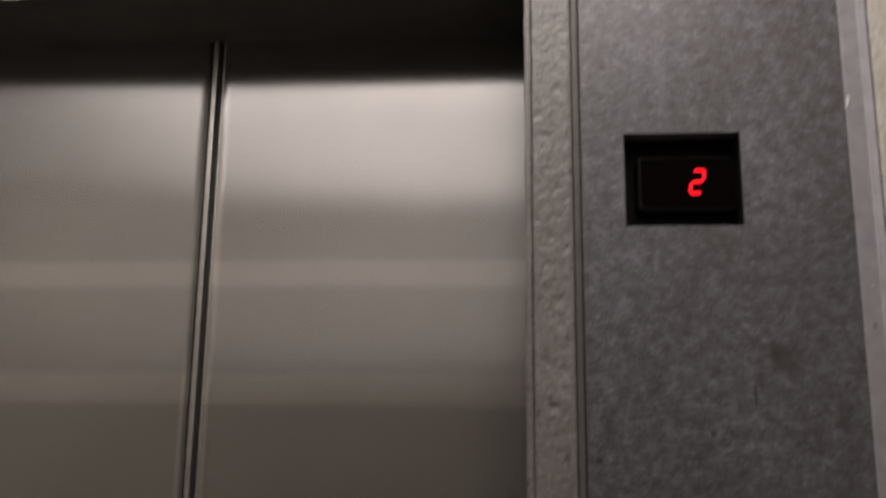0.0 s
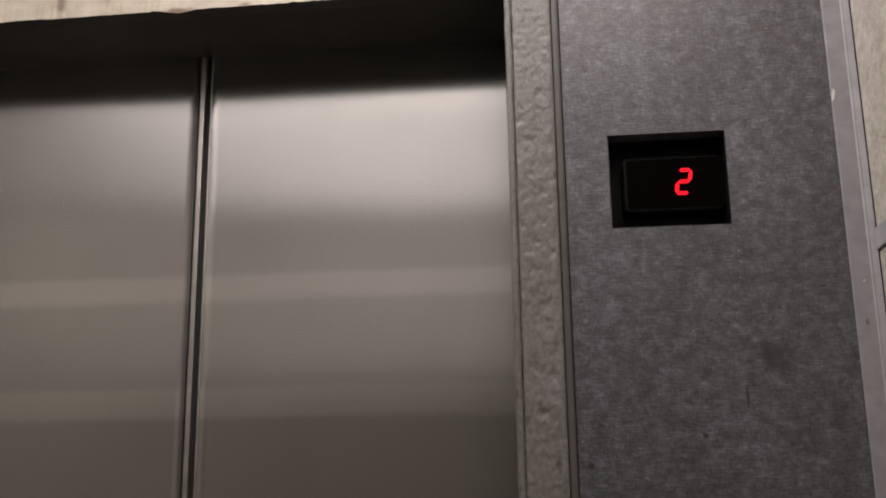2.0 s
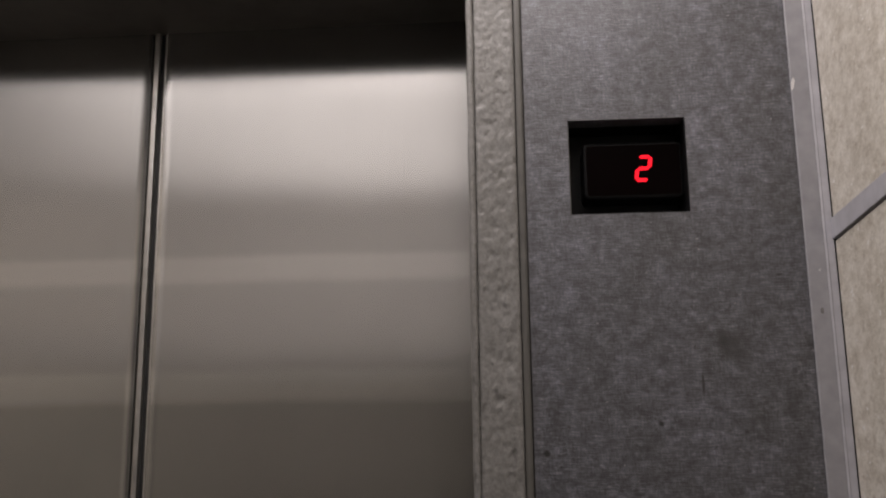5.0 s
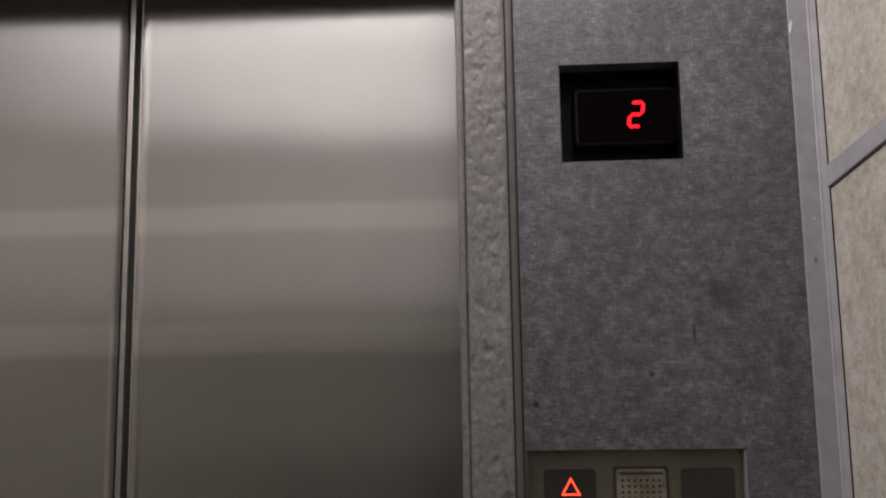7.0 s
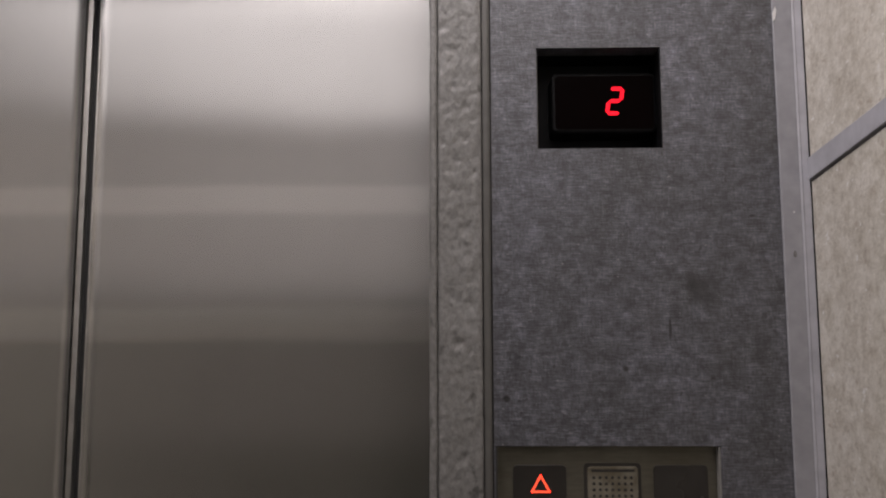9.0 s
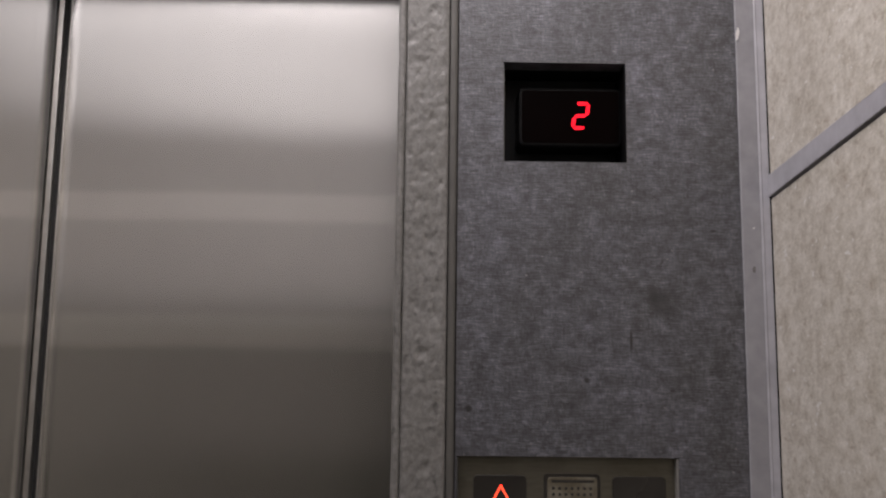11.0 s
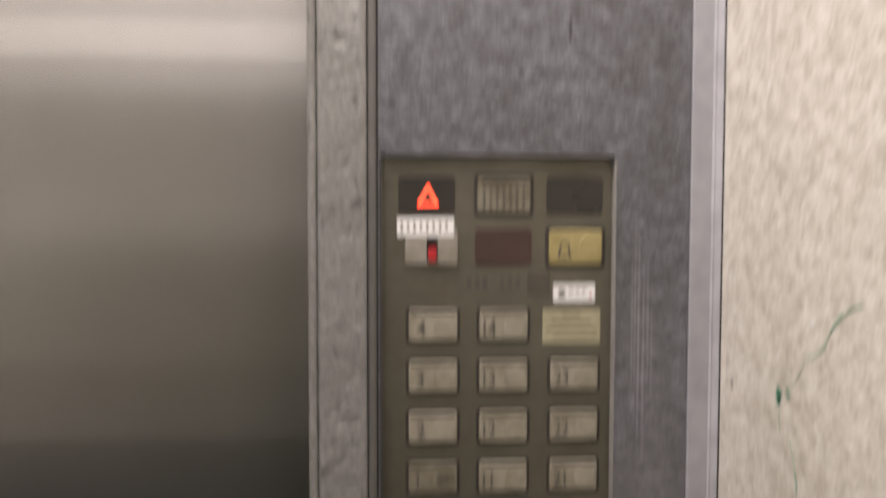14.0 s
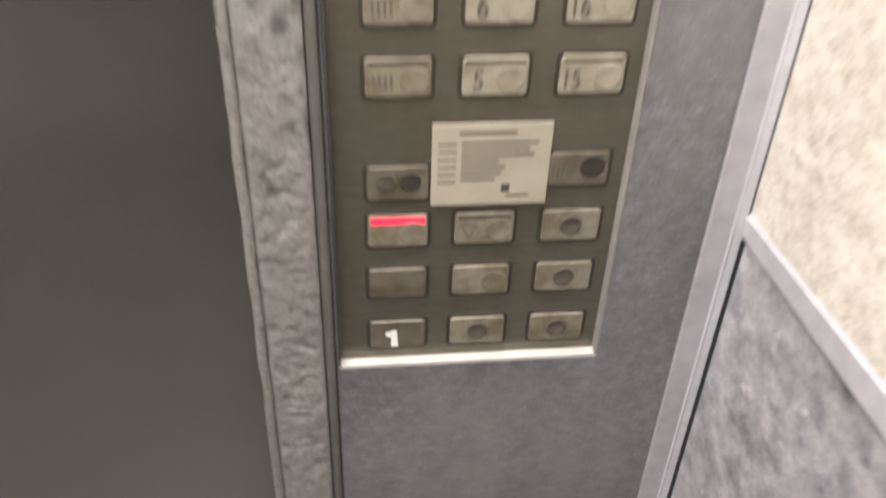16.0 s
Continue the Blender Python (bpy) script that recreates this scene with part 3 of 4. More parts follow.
side = clad_wall("wall_right", True, RIGHT, BACK, -0.0045, 1, (0.066, 0.090, 0.085, 0.070))
clad_wall("wall_left", True, LEFT, BACK, -0.001, -1)
# rear wall is out of view; its board split only shapes the door reflections
rear = structure(part("wall_back", box(LEFT, RIGHT, BACK - 0.05, BACK - 0.006, 0.0, TOP), GAP), "unseen lift rear wall, boards toned to shape door reflections", "wall")
part("lower_board", box(LEFT + 0.002, RIGHT - 0.002, BACK - 0.0058, BACK, 0.0, 1.4380), REAR_DARK, rear, "unseen dark board that darkens the low door reflection")
part("middle_board", box(LEFT + 0.002, RIGHT - 0.002, BACK - 0.0058, BACK, 1.4420, 1.8160), REAR, rear, "unseen olive board for the middle door reflection")
part("upper_board", box(LEFT + 0.002, RIGHT - 0.002, BACK - 0.0058, BACK, 1.8385, TOP), REAR_PALE, rear, "unseen white board that brightens the upper door reflection")
part("level_strip", box(LEFT + 0.001, RIGHT - 0.001, BACK - 0.005, BACK + 0.0025, 1.8185, 1.8375, 0.0008), TRIM, rear, "flat grey plastic strip")

# corner trim between the return and the side wall
trim = structure(part("trim_corner", extrude_z([(0.2502, -0.0003), (0.2502, -0.0016), (0.2512, -0.0022), (0.2668, -0.0030), (0.2668, -0.0003)], 0.0, TOP), TRIM),
                 "grey plastic corner trim strip", "trim")
part("lip", extrude_z([(0.2669, -0.0003), (0.2669, -0.0032), (0.2682, -0.0040), (0.2696, -0.0035), (0.2751, -0.0042), (0.2751, -0.0003)], 0.0, TOP), TRIM_LIGHT, trim)
part("chip", prism([(0.2505, 1.962), (0.2522, 1.964), (0.2538, 1.971), (0.2526, 1.975), (0.2505, 1.970)], -0.0015, -0.0034), CHIP, trim, "bare white chip in the plastic")
part("dirt_spot", prism([(0.2580, 1.7508), (0.2598, 1.7496), (0.2612, 1.7520), (0.2606, 1.7552), (0.2590, 1.7560), (0.2582, 1.7540)], -0.0020, -0.00295), GRIME, trim, "dull grey smudge")
part("scratch", prism([(0.2596, 1.7894), (0.2606, 1.7888), (0.2614, 1.7906), (0.2604, 1.7903)], -0.0020, -0.0030), CHIP, trim)

# green ink strokes on the middle board
def ribbon(points, width, material, label=""):
    """A thin uneven brush stroke on the right wall through (y, z) points."""
    bm = bmesh.new()
    pairs = []
    for i, (y, z) in enumerate(points):
        a = Vector(points[max(i - 1, 0)])
        b = Vector(points[min(i + 1, len(points) - 1)])
        d = (b - a).normalized()
        w = width * (0.35 + 0.65 * abs(noise.noise((y * 160, z * 160, 2)))) * (0.4 if i in (0, len(points) - 1) else 1)
        pairs.append([bm.verts.new((RIGHT - 0.0004, y + s * -d.y * w, z + s * d.x * w)) for s in (1, -1)])
    for a, b in zip(pairs, pairs[1:]):
        bm.faces.new((a[0], a[1], b[1], b[0]))
    ext = bmesh.ops.extrude_face_region(bm, geom=list(bm.faces))
    move_verts = [v for v in ext["geom"] if isinstance(v, bmesh.types.BMVert)]
    bmesh.ops.translate(bm, verts=move_verts, vec=(0.0003, 0, 0))
    bmesh.ops.recalc_face_normals(bm, faces=list(bm.faces))
    return part("ink_stroke", bm, material, side, label)


def curve_points(p, q, sag, n=14):
    return [(p[0] + (q[0] - p[0]) * t + sag[0] * math.sin(math.pi * t) + 0.0008 * noise.noise((t * 9, p[1], 1)),
             p[1] + (q[1] - p[1]) * t + sag[1] * math.sin(math.pi * t)) for t in [i / n for i in range(n + 1)]]


ribbon(curve_points((-0.176, 1.470), (-0.215, 1.494), (0.002, 0.004)), 0.0017, GREEN_SMEAR, "smeared green ink stroke")
ribbon(curve_points((-0.150, 1.452), (-0.176, 1.469), (-0.003, -0.002)), 0.0024, GREEN_FAINT)
ribbon(curve_points((-0.118, 1.424), (-0.146, 1.449), (-0.003, -0.002)), 0.0008, GREEN_FAINT)
ribbon(curve_points((-0.1105, 1.425), (-0.1115, 1.4125), (0.001, 0)), 0.0062, GREEN, "green ink blot")
ribbon(curve_points((-0.1150, 1.4225), (-0.1135, 1.4145), (0.002, 0)), 0.0035, GREEN_SMEAR)
ribbon(curve_points((-0.122, 1.426), (-0.127, 1.421), (0.001, 0)), 0.0024, GREEN)
ribbon(curve_points((-0.112, 1.408), (-0.114, 1.394), (0.001, 0)), 0.0016, GREEN_FAINT)
ribbon(curve_points((-0.128, 1.392), (-0.136, 1.372), (-0.002, 0)), 0.0016, GREEN_FAINT)
ribbon(curve_points((-0.136, 1.372), (-0.139, 1.358), (-0.002, 0)), 0.0018, GREEN_SMEAR, "green ink stroke")
ribbon(curve_points((-0.028, 1.414), (-0.031, 1.408), (0.0, 0)), 0.002, PRINT, "small dark scuff")


# ---- the doors ----
def door_leaf(name, x0, x1, label):
    """A leaf whose steel skin is faintly wavy."""
    bm = bmesh.new()
    nx, nz, z0, z1 = 40, 150, 0.01, HEAD + 0.06
    skin = []
    for i in range(nx + 1):
        x = x0 + (x1 - x0) * i / nx
        skin.append([bm.verts.new((x, DOOR_Y + 0.00016 * noise.noise((x * 6, 1, z * 5)) + 0.00005 * noise.noise((x * 17, 5, z * 13)), z)) for z in [z0 + (z1 - z0) * j / nz for j in range(nz + 1)]])
    for a, b in zip(skin, skin[1:]):
        for j in range(nz):
            bm.faces.new((a[j], b[j], b[j + 1], a[j + 1])).smooth = True
    c = [bm.verts.new(p) for p in ((x0, DOOR_Y + 0.03, z0), (x1, DOOR_Y + 0.03, z0), (x1, DOOR_Y + 0.03, z1), (x0, DOOR_Y + 0.03, z1))]
    bm.faces.new((c[3], c[2], c[1], c[0]))
    bm.faces.new([c[0], c[3]] + list(reversed(skin[0])))
    bm.faces.new(skin[-1] + [c[2], c[1]])
    bm.faces.new([r[-1] for r in skin] + [c[2], c[3]])
    bm.faces.new([r[0] for r in reversed(skin)] + [c[0], c[1]])
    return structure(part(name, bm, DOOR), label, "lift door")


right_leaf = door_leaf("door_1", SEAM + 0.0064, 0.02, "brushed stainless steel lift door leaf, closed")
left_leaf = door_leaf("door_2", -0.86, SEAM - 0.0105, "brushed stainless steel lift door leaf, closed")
part("edge_strip", box(SEAM - 0.0080, SEAM - 0.0022, DOOR_Y - 0.0015, DOOR_Y + 0.02, 0.01, HEAD + 0.06, 0.001), EDGE, left_leaf, "polished steel edge strip")
part("rubber_seal", box(SEAM - 0.0022, SEAM + 0.0040, DOOR_Y + 0.006, DOOR_Y + 0.022, 0.01, HEAD + 0.06), RUBBER, left_leaf, "black rubber seal")
part("edge_strip", box(SEAM + 0.0040, SEAM + 0.0063, DOOR_Y + 0.0008, DOOR_Y + 0.02, 0.01, HEAD + 0.06, 0.0008), EDGE, right_leaf, "polished steel edge strip")
structure(part("wall_shaft", box(-0.95, 0.33, 0.26, 0.30, -0.04, TOP), GAP), "dark lift shaft wall behind the doors", "wall")

# ---- ceiling lamp ----
lamp = tagged(empty("ceiling_light", (-0.32, -0.66, TOP)), "luminous ceiling panel with a warm white diffuser", "ceiling light")
part("frame", holed_slab([-0.58, -0.56, 0.56, 0.58], [-0.65, -0.64, 0.64, 0.65], [(1, 1)], 0, 0.02), TRIM_LIGHT, lamp).rotation_euler = (radians(90), 0, 0)
part("diffuser", box(-0.56, 0.56, -0.64, 0.64, -0.012, -0.004), LAMP, lamp, "opal diffuser sheet")

# ---- floor indicator ----
ind = tagged(part("floor_indicator", box(0.0400, 0.1495, 0.050, 0.056, 1.8485, 1.9395), BLACK), "black recessed floor indicator showing a red 2", "floor indicator")
part("liner", box(0.1490, 0.1499, 0.0012, 0.0170, 1.8487, 1.9393), BLACK, ind, "black reveal")
# left side of the recess, light on it put into an olive tone
part("liner", box(0.0397, 0.0406, 0.0030, 0.0495, 1.8487, 1.9393), LINER_DIM, ind, "dull olive reveal, toned as the lit side")
mod = part("housing", pad(0.0545, 0.1492, 1.8670, 1.9225, 0.050, 0.018, 0.005, 0.0022), BLACK, ind)
part("lens", pad(0.0575, 0.1465, 1.8700, 1.9195, 0.0180, 0.0172, 0.003, 0.0003), SCREEN, ind, "smoked dark red lens")


def segment(x0, z0, x1, z1, w, cx, cz, slant):
    """One bar of a seven-segment digit, with pointed ends, leaning right."""
    d = Vector((x1 - x0, z1 - z0))
    n = d.normalized()
    s = Vector((-n.y, n.x)) * w / 2
    a, b = Vector((x0, z0)) + n * 0.0003, Vector((x1, z1)) - n * 0.0003
    pts = [a, a + n * w / 2 + s, b - n * w / 2 + s, b, b - n * w / 2 - s, a + n * w / 2 - s]
    return [(cx + p.x + slant * p.y, cz + p.y) for p in pts]


digit = empty("digit")
digit.parent = ind
W, Hh = 0.0056, 0.0115
for a in (((-W, Hh), (W, Hh)), ((W, Hh), (W, 0)), ((-W, 0), (W, 0)), ((-W, -Hh), (-W, 0)), ((-W, -Hh), (W, -Hh))):
    part("segment", prism(segment(*a[0], *a[1], 0.0033, 0.1116, 1.8957, 0.16), 0.0171, 0.0166), RED_LED, digit, "lit red segment")

# ---- control panel ----
cop = tagged(part("control_panel", box(0.0008, 0.1892, 0.0085, 0.0125, 0.8458, 1.5892), PLATE), "olive metal lift control panel with ivory buttons", "control panel")
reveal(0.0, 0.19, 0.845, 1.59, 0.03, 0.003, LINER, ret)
# fall of light painted per side: bright ledge, dimmer right, dark left
part("liner", box(0.0, 0.19, 0.0004, 0.0084, 0.8452, 0.8475), LINER, cop, "pale ledge, its light put into the colour")
part("liner", box(0.1883, 0.1897, 0.0004, 0.0084, 0.8476, 1.5890), LINER_SIDE, cop, "grey reveal, toned dimmer than the ledge")
part("liner", box(0.0003, 0.0016, 0.0004, 0.0084, 0.8476, 1.5890), GROOVE, cop, "dark reveal, toned as the shaded side")
PY = 0.0085
COLS = (0.0215, 0.0787, 0.1368)
ROWZ = (1.468, 1.4265, 1.385, 1.3435, 1.302, 1.260, 1.218, 1.175, 1.131, 1.086)
BW, BH = 0.0425, 0.0278

def bezel(x, z, parent, w=BW, h=BH):
    return part("bezel", pad(x - 0.0007, x + w + 0.0007, z - h - 0.0007, z + 0.0007, PY, PY - 0.0006, 0.0035, 0.0003), BEZEL, parent)


def button(x, z, text="", material=BUTTON, ink=INK, lamp_mat=None, dish=True, kind="number"):
    body = part("button", pad(x + 0.0016, x + BW - 0.0016, z - BH + 0.0016, z - 0.0016, PY, PY - 0.0024, 0.0028, 0.0009), material, cop)
    f = PY - 0.0024
    bezel(x, z, body)
    if kind == "number":
        part("lamp_slot", pad(x + 0.0035, x + BW - 0.0035, z - (0.0078 if lamp_mat else 0.0052), z - (0.0028 if lamp_mat else 0.0034), f + 0.0002, f - 0.0002, 0.0006, 0.0001), lamp_mat or BEZEL, body,
             "lit red call lamp" if lamp_mat else "")
    if dish:
        part("dish", lathe(x + BW - 0.0118, z - 0.0155, [(0.0092, f + 0.0001), (0.0088, f - 0.0002), (0.0080, f - 0.00038), (0.0064, f - 0.00028), (0.0042, f - 0.00014), (0.0015, f - 0.00005)], 26), material, body)
    if text:
        bm, w = letters(text, 0.0122, 0.72 if len(text) > 1 else 0.84)
        part("number", move(bm, (x + (0.0048 if len(text) > 1 else 0.0080), f - 0.0002, z - 0.0222)), ink, body)
    return body


def bars(spans, y, material, parent):
    """Plain bars for writing too small to read: (x0, x1, z0, z1) each."""
    bm = bmesh.new()
    for x0, x1, z0, z1 in spans:
        box(x0, x1, y - 0.0001, y + 0.0002, z0, z1, 0, bm)
    return part("print", bm, material, parent)


for r, z in enumerate(ROWZ):
    if r < 8:
        b = button(COLS[0], z, ("4", "3", "2", "1", "B1", "B2", "B3", "B4")[r], BUTTON if r < 3 else BUTTON_WORN, INK if r < 3 else INK_FADED)
        if r == 3:
            cx, cz = COLS[0] + BW - 0.0125, z - 0.0150
            rim = [(a, 0.0046 + 0.0022 * noise.noise((math.cos(a) * 1.7, math.sin(a) * 1.7, 8))) for a in [2 * math.pi * k / 22 for k in range(22)]]
            part("smear", prism([(cx + 1.35 * q * math.cos(a), cz + 0.8 * q * math.sin(a)) for a, q in rim], PY - 0.0026, PY - 0.00325), SMEAR, b, "dark worn smear")
    else:
        b = button(COLS[0], z, "", BUTTON_WORN)
        bars([(COLS[0] + 0.006 + k * 0.0035, COLS[0] + 0.0075 + k * 0.0035, z - 0.021, z - 0.011) for k in range(4)], PY - 0.0025, INK_FADED, b)
    button(COLS[1], z, str(14 - r))
    if r:
        button(COLS[2], z, str(24 - r))

# service keys under the number buttons
button(COLS[0], 0.976, "", BUTTON_WORN, lamp_mat=PINK_LED)
tri = button(COLS[1], 0.976, "", BUTTON_WORN)
x, z, f = COLS[1] + 0.011, 0.976 - 0.0155, PY - 0.0025
bm = bmesh.new()
corners = [(-0.0055, 0.005), (0.0055, 0.005), (0.0, -0.0055)]
for (ax, az), (bx, bz) in zip(corners, corners[1:] + corners[:1]):
    d = Vector((bx - ax, bz - az)).normalized() * 0.0005
    prism([(x + ax - d.y, z + az + d.x), (x + bx - d.y, z + bz + d.x), (x + bx + d.y, z + bz - d.x), (x + ax + d.y, z + az - d.x)], f, f - 0.0002, bm)
part("arrow", bm, INK_FADED, tri)
button(COLS[0], 0.932, "", BUTTON_DULL, dish=False, kind="plain")
s_key = button(COLS[1], 0.932, "", BUTTON_WORN, dish=True, kind="plain")
bars([(COLS[1] + 0.008, COLS[1] + 0.0135, 0.9095, 0.9112), (COLS[1] + 0.0085, COLS[1] + 0.013, 0.9145, 0.916), (COLS[1] + 0.008, COLS[1] + 0.0135, 0.9185, 0.92)], PY - 0.0025, INK_FADED, s_key)


def keyhole(x, z, material=BUTTON_WORN):
    body = button(x, z, "", material, dish=False, kind="plain")
    f = PY - 0.0024
    part("lock", lathe(x + BW * 0.5, z - BH * 0.48, [(0.0075, f + 0.0001), (0.0072, f - 0.0006), (0.0060, f - 0.0007), (0.0052, f - 0.0002), (0.001, f - 0.0002)], 22), TAUPE, body, "dark key lock")
    return body


keyhole(COLS[2], 0.976)
keyhole(COLS[2], 0.932)
keyhole(COLS[1], 0.885)
keyhole(COLS[2], 0.885)
worn = button(COLS[0], 0.885, "", BUTTON_DULL, dish=False, kind="plain")
part("paint_chip", prism([(COLS[0] + 0.0125, 0.8735), (COLS[0] + 0.0205, 0.8755), (COLS[0] + 0.0215, 0.860), (COLS[0] + 0.0165, 0.860), (COLS[0] + 0.0165, 0.869), (COLS[0] + 0.013, 0.8695)], PY - 0.0024, PY - 0.0027), PAPER, worn, "bare white chip")
sl = button(COLS[0], 1.013, "", BUTTON_DULL, dish=False, kind="plain")
for dx, m2 in ((0.014, TAUPE), (0.029, BEZEL)):
    part("finger_hole", lathe(COLS[0] + dx, 1.013 - 0.0125, [(0.0070, PY - 0.0023), (0.0066, PY - 0.0029), (0.0052, PY - 0.0026), (0.001, PY - 0.0025)], 20), m2, sl)
sr = button(COLS[2], 1.020, "", BUTTON_DULL, dish=False, kind="plain")
part("finger_hole", lathe(COLS[2] + 0.030, 1.020 - 0.0115, [(0.0085, PY - 0.0023), (0.0080, PY - 0.0030), (0.0062, PY - 0.0027), (0.001, PY - 0.0026)], 20), BEZEL, sr)
bars([(COLS[2] + 0.006, COLS[2] + 0.0072, 0.999, 1.008), (COLS[2] + 0.009, COLS[2] + 0.0102, 1.001, 1.008), (COLS[2] + 0.012, COLS[2] + 0.0132, 0.999, 1.008)], PY - 0.0025, INK_FADED, sr)

# top rows: alarm lamp, speaker, lenses, switch, bell
haz = part("alarm_lamp", pad(0.0150, 0.0605, 1.5430, 1.5735, PY, PY - 0.0012, 0.004, 0.0005), DARK_LENS, cop, "dark lens with a lit orange triangle")
x, z, f = 0.0385, 1.5575, PY - 0.0012
bm = bmesh.new()
corners = [(-0.0075, -0.0062), (0.0075, -0.0062), (0.0, 0.0072)]
for (ax, az), (bx, bz) in zip(corners, corners[1:] + corners[:1]):
    n = Vector((bx - ax, bz - az)).normalized()
    d = n * 0.00085
    prism([(x + ax - d.y - n.x * 0.0006, z + az + d.x - n.y * 0.0006), (x + bx - d.y + n.x * 0.0006, z + bz + d.x + n.y * 0.0006),
           (x + bx + d.y + n.x * 0.0006, z + bz - d.x + n.y * 0.0006), (x + ax + d.y - n.x * 0.0006, z + az - d.x - n.y * 0.0006)], f, f - 0.0004, bm)
part("triangle", bm, ORANGE_LED, haz, "lit orange triangle outline")
spk = part("speaker", pad(COLS[1] - 0.0005, COLS[1] + BW, 1.5445, 1.5725, PY, PY - 0.0022, 0.003, 0.0008), BUTTON_WORN, cop, "speaker grille with rows of dots")
bezel(COLS[1] - 0.0026, 1.5746, spk, BW + 0.0047, 0.0322)
bm = bmesh.new()
for i in range(7):
    for j in range(4):
        lathe(COLS[1] + 0.0049 + i * 0.0053, 1.5480 + j * 0.0051, [(0.0014, PY - 0.0022), (0.0013, PY - 0.0024), (0.0005, PY - 0.00235)], 8, bm)
part("holes", bm, BEZEL, spk)
bars([(COLS[1] + 0.003, COLS[1] + BW - 0.003, 1.5680, 1.5702)], PY - 0.0023, BEZEL, spk)
part("lens", pad(0.1345, 0.1805, 1.5430, 1.5735, PY, PY - 0.0010, 0.004, 0.0005), DARK_LENS, cop, "dark brown blank lens")
part("lens", pad(0.0765, 0.1225, 1.5020, 1.5320, PY, PY - 0.0010, 0.004, 0.0005), MAROON, cop, "dull maroon blank lens")
sw = part("switch", pad(0.0200, 0.0625, 1.5030, 1.5310, PY, PY - 0.0030, 0.003, 0.0010), SWITCH, cop, "pale plastic switch plate with a red toggle")
part("slot", pad(0.0375, 0.0462, 1.5055, 1.5245, PY - 0.003, PY - 0.0033, 0.001, 0.0002), BLACK, sw)
part("toggle", box(0.0385, 0.0452, PY - 0.0075, PY - 0.0032, 1.5062, 1.5165, 0.0012), RED_PLASTIC, sw, "red toggle")
bell = part("bell_button", pad(0.1365, 0.1800, 1.5030, 1.5305, PY, PY - 0.0026, 0.003, 0.0010), YELLOW, cop, "yellow alarm button with a bell sign")
bezel(0.1342, 1.5328, bell, 0.0482, 0.0324)
part("dish", lathe(0.1695, 1.5165, [(0.0090, PY - 0.0024), (0.0087, PY - 0.0029), (0.0080, PY - 0.0031), (0.0066, PY - 0.0029), (0.0045, PY - 0.00275), (0.0015, PY - 0.0027)], 26), YELLOW, bell)
bx, bz, f = 0.1490, 1.5090, PY - 0.0027
arch = [(0.0036 * math.cos(radians(a)), 0.0075 + 0.0036 * math.sin(radians(a))) for a in range(0, 181, 15)]
outer = [(0.0058, 0.0), (0.0040, 0.0022)] + arch + [(-0.0040, 0.0022), (-0.0058, 0.0)]
bm = bmesh.new()
for (ax, az), (cx, cz) in zip(outer, outer[1:] + outer[:1]):
    d = Vector((cx - ax, cz - az)).normalized() * 0.0007
    prism([(bx + ax - d.y, bz + az + d.x), (bx + cx - d.y, bz + cz + d.x), (bx + cx + d.y, bz + cz - d.x), (bx + ax + d.y, bz + az - d.x)], f + 0.0001, f - 0.0001, bm)
prism([(bx - 0.0014, bz - 0.0016), (bx + 0.0014, bz - 0.0016), (bx + 0.0014, bz - 0.0006), (bx - 0.0014, bz - 0.0006)], f + 0.0001, f - 0.0001, bm)
part("bell_sign", bm, PRINT, bell)

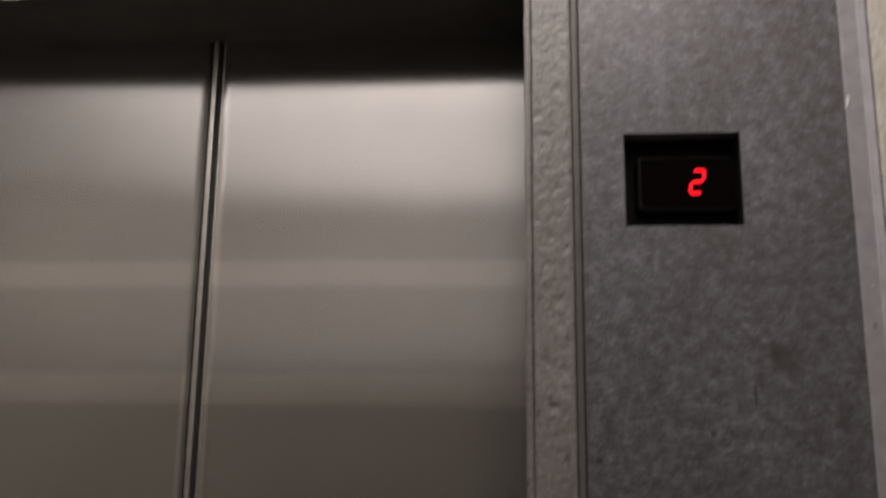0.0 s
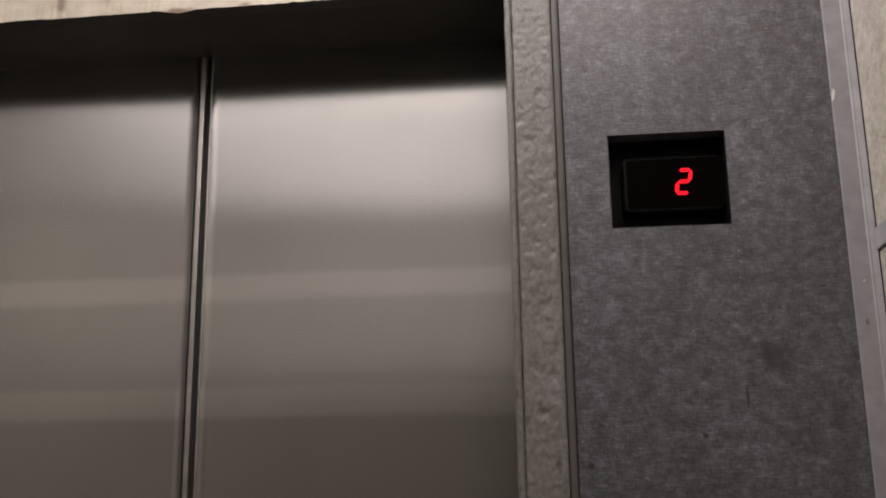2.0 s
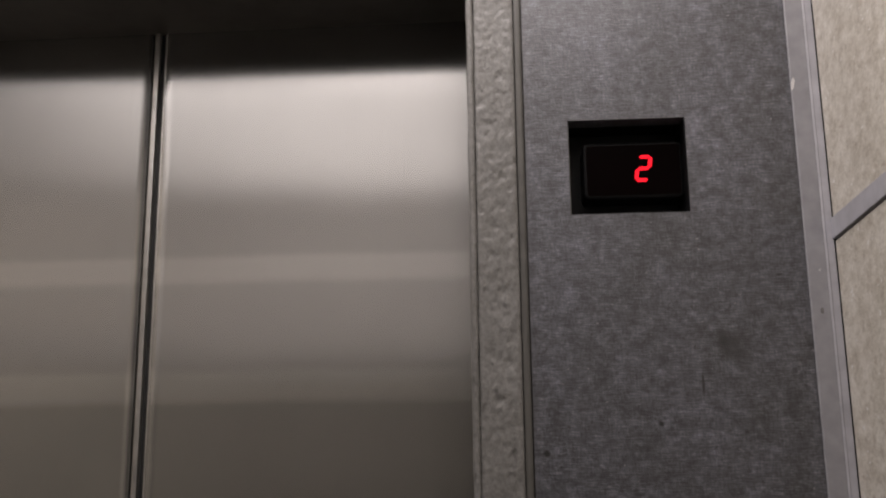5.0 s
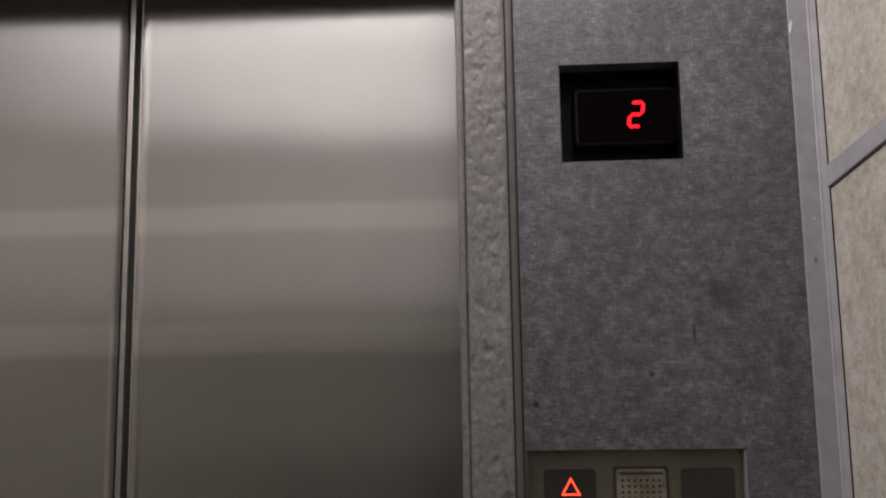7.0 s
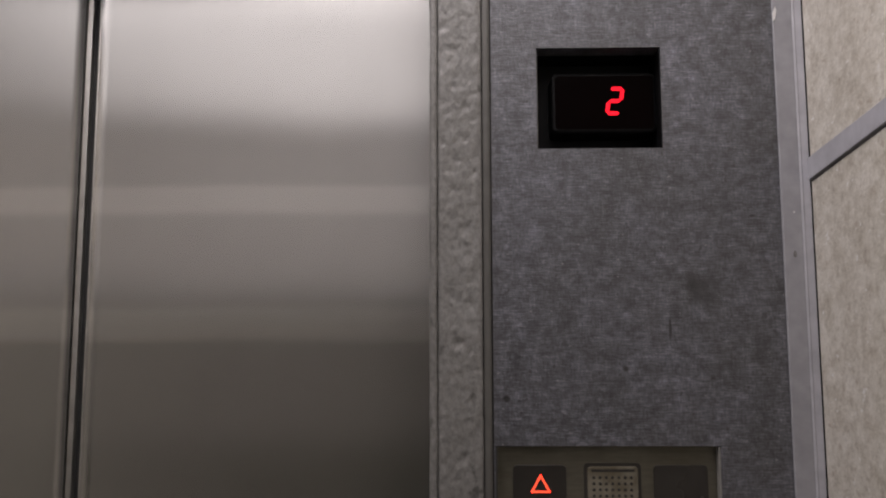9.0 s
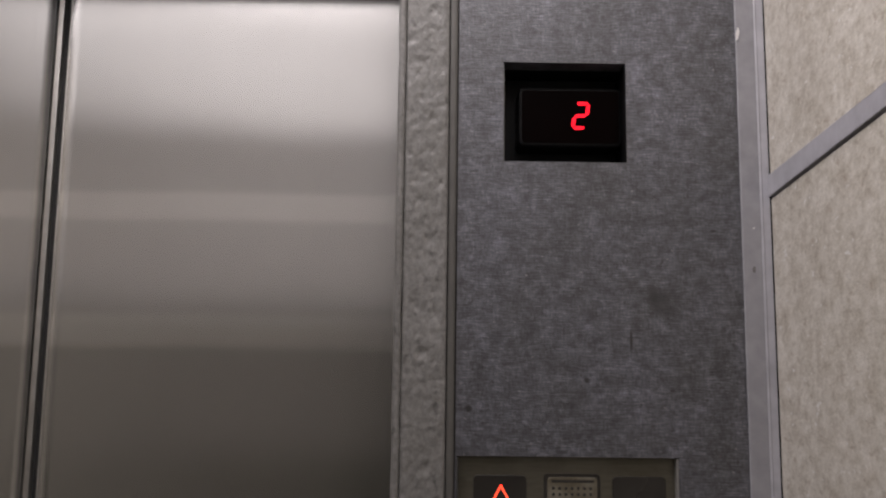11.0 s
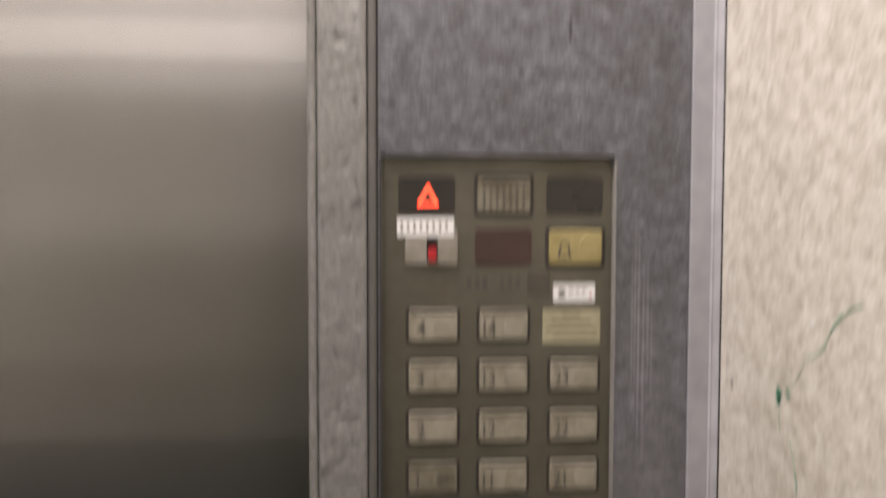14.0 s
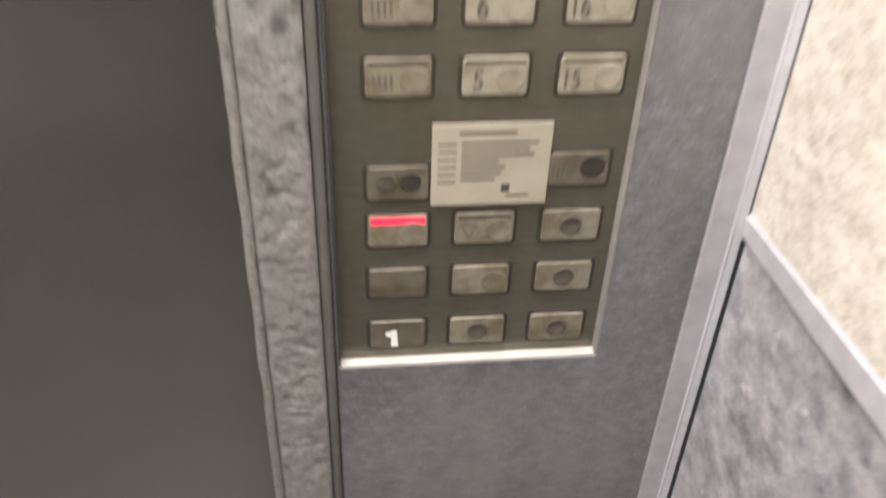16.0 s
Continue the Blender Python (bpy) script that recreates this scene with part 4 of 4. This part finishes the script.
# labels stuck on the panel
lab = part("label", pad(0.0138, 0.0592, 1.5262, 1.5402, PY - 0.0030, PY - 0.0033, 0.0005, 0.0001), PAPER, cop, "white label with unreadable print")
bars([(0.0165 + k * 0.0051, 0.0165 + k * 0.0051 + 0.0020, 1.5298 + 0.001 * (k % 2), 1.5364) for k in range(8)], PY - 0.0033, PRINT_FAINT, lab)
part("number_strip", pad(0.0640, 0.1185, 1.4785, 1.4960, PY, PY - 0.0003, 0.0006, 0.0001), PLATE, cop)
bars([(0.0700 + k * 0.0064, 0.0738 + k * 0.0064, 1.4838, 1.4925) for k in range(3)] + [(0.0967 + k * 0.0064, 0.1005 + k * 0.0064, 1.4838, 1.4925) for k in range(3)]
     + [(0.0895, 0.0935, 1.4876, 1.4890), (0.0645, 0.0685, 1.4840, 1.4850)], PY - 0.0004, PRINT, cop)
part("sticker", pad(0.1195, 0.1378, 1.4775, 1.4972, PY, PY - 0.0004, 0.0005, 0.0001), TAUPE, cop, "small taupe sticker")
ws = part("sticker", pad(0.1405, 0.1750, 1.4722, 1.4862, PY, PY - 0.0005, 0.0005, 0.0001), PAPER, cop, "white sticker with a dark dot")
part("dot", lathe(0.1475, 1.4792, [(0.0032, PY - 0.0004), (0.0030, PY - 0.0007), (0.0008, PY - 0.0007)], 14), INK, ws)
bars([(0.1530, 0.1575, 1.4800, 1.4815), (0.1590, 0.1625, 1.4800, 1.4815), (0.1640, 0.1672, 1.4800, 1.4815)], PY - 0.0006, PRINT, ws)
bars([(0.1702, 0.1722, 1.4752, 1.4775)], PY - 0.0006, RED_PLASTIC, ws)
ys = part("sticker", pad(0.1320, 0.1795, 1.4385, 1.4655, PY, PY - 0.0005, 0.0005, 0.0001), PALE_YELLOW, cop, "pale yellow sticker with faint print")
bars([(0.1480, 0.1630, 1.4605, 1.4625), (0.1390, 0.1720, 1.4545, 1.4570), (0.1350, 0.1770, 1.4485, 1.4505), (0.1400, 0.1770, 1.4425, 1.4445)], PY - 0.0006, PRINT_FAINT, ys)
card = part("instruction_card", pad(0.0635, 0.1385, 0.9820, 1.0415, PY - 0.0022, PY - 0.0032, 0.0012, 0.0003), CARD, cop, "cream instruction card with fine print")
bars([(0.0800, 0.1160, 1.0340, 1.0358)] + [(0.0675, 0.0790, 1.0265 - k * 0.0055, 1.0277 - k * 0.0055) for k in range(6)]
     + [(0.0820, 0.0820 + w, 1.0270 - k * 0.0044, 1.0286 - k * 0.0044) for k, w in enumerate((0.048, 0.043, 0.046, 0.024, 0.028, 0.026, 0.022))]
     + [(0.1120, 0.1270, 0.9880, 0.9893)], PY - 0.0033, TAUPE, card)
bars([(0.1085, 0.1140, 0.9915, 0.9975)], PY - 0.0033, PRINT, card)
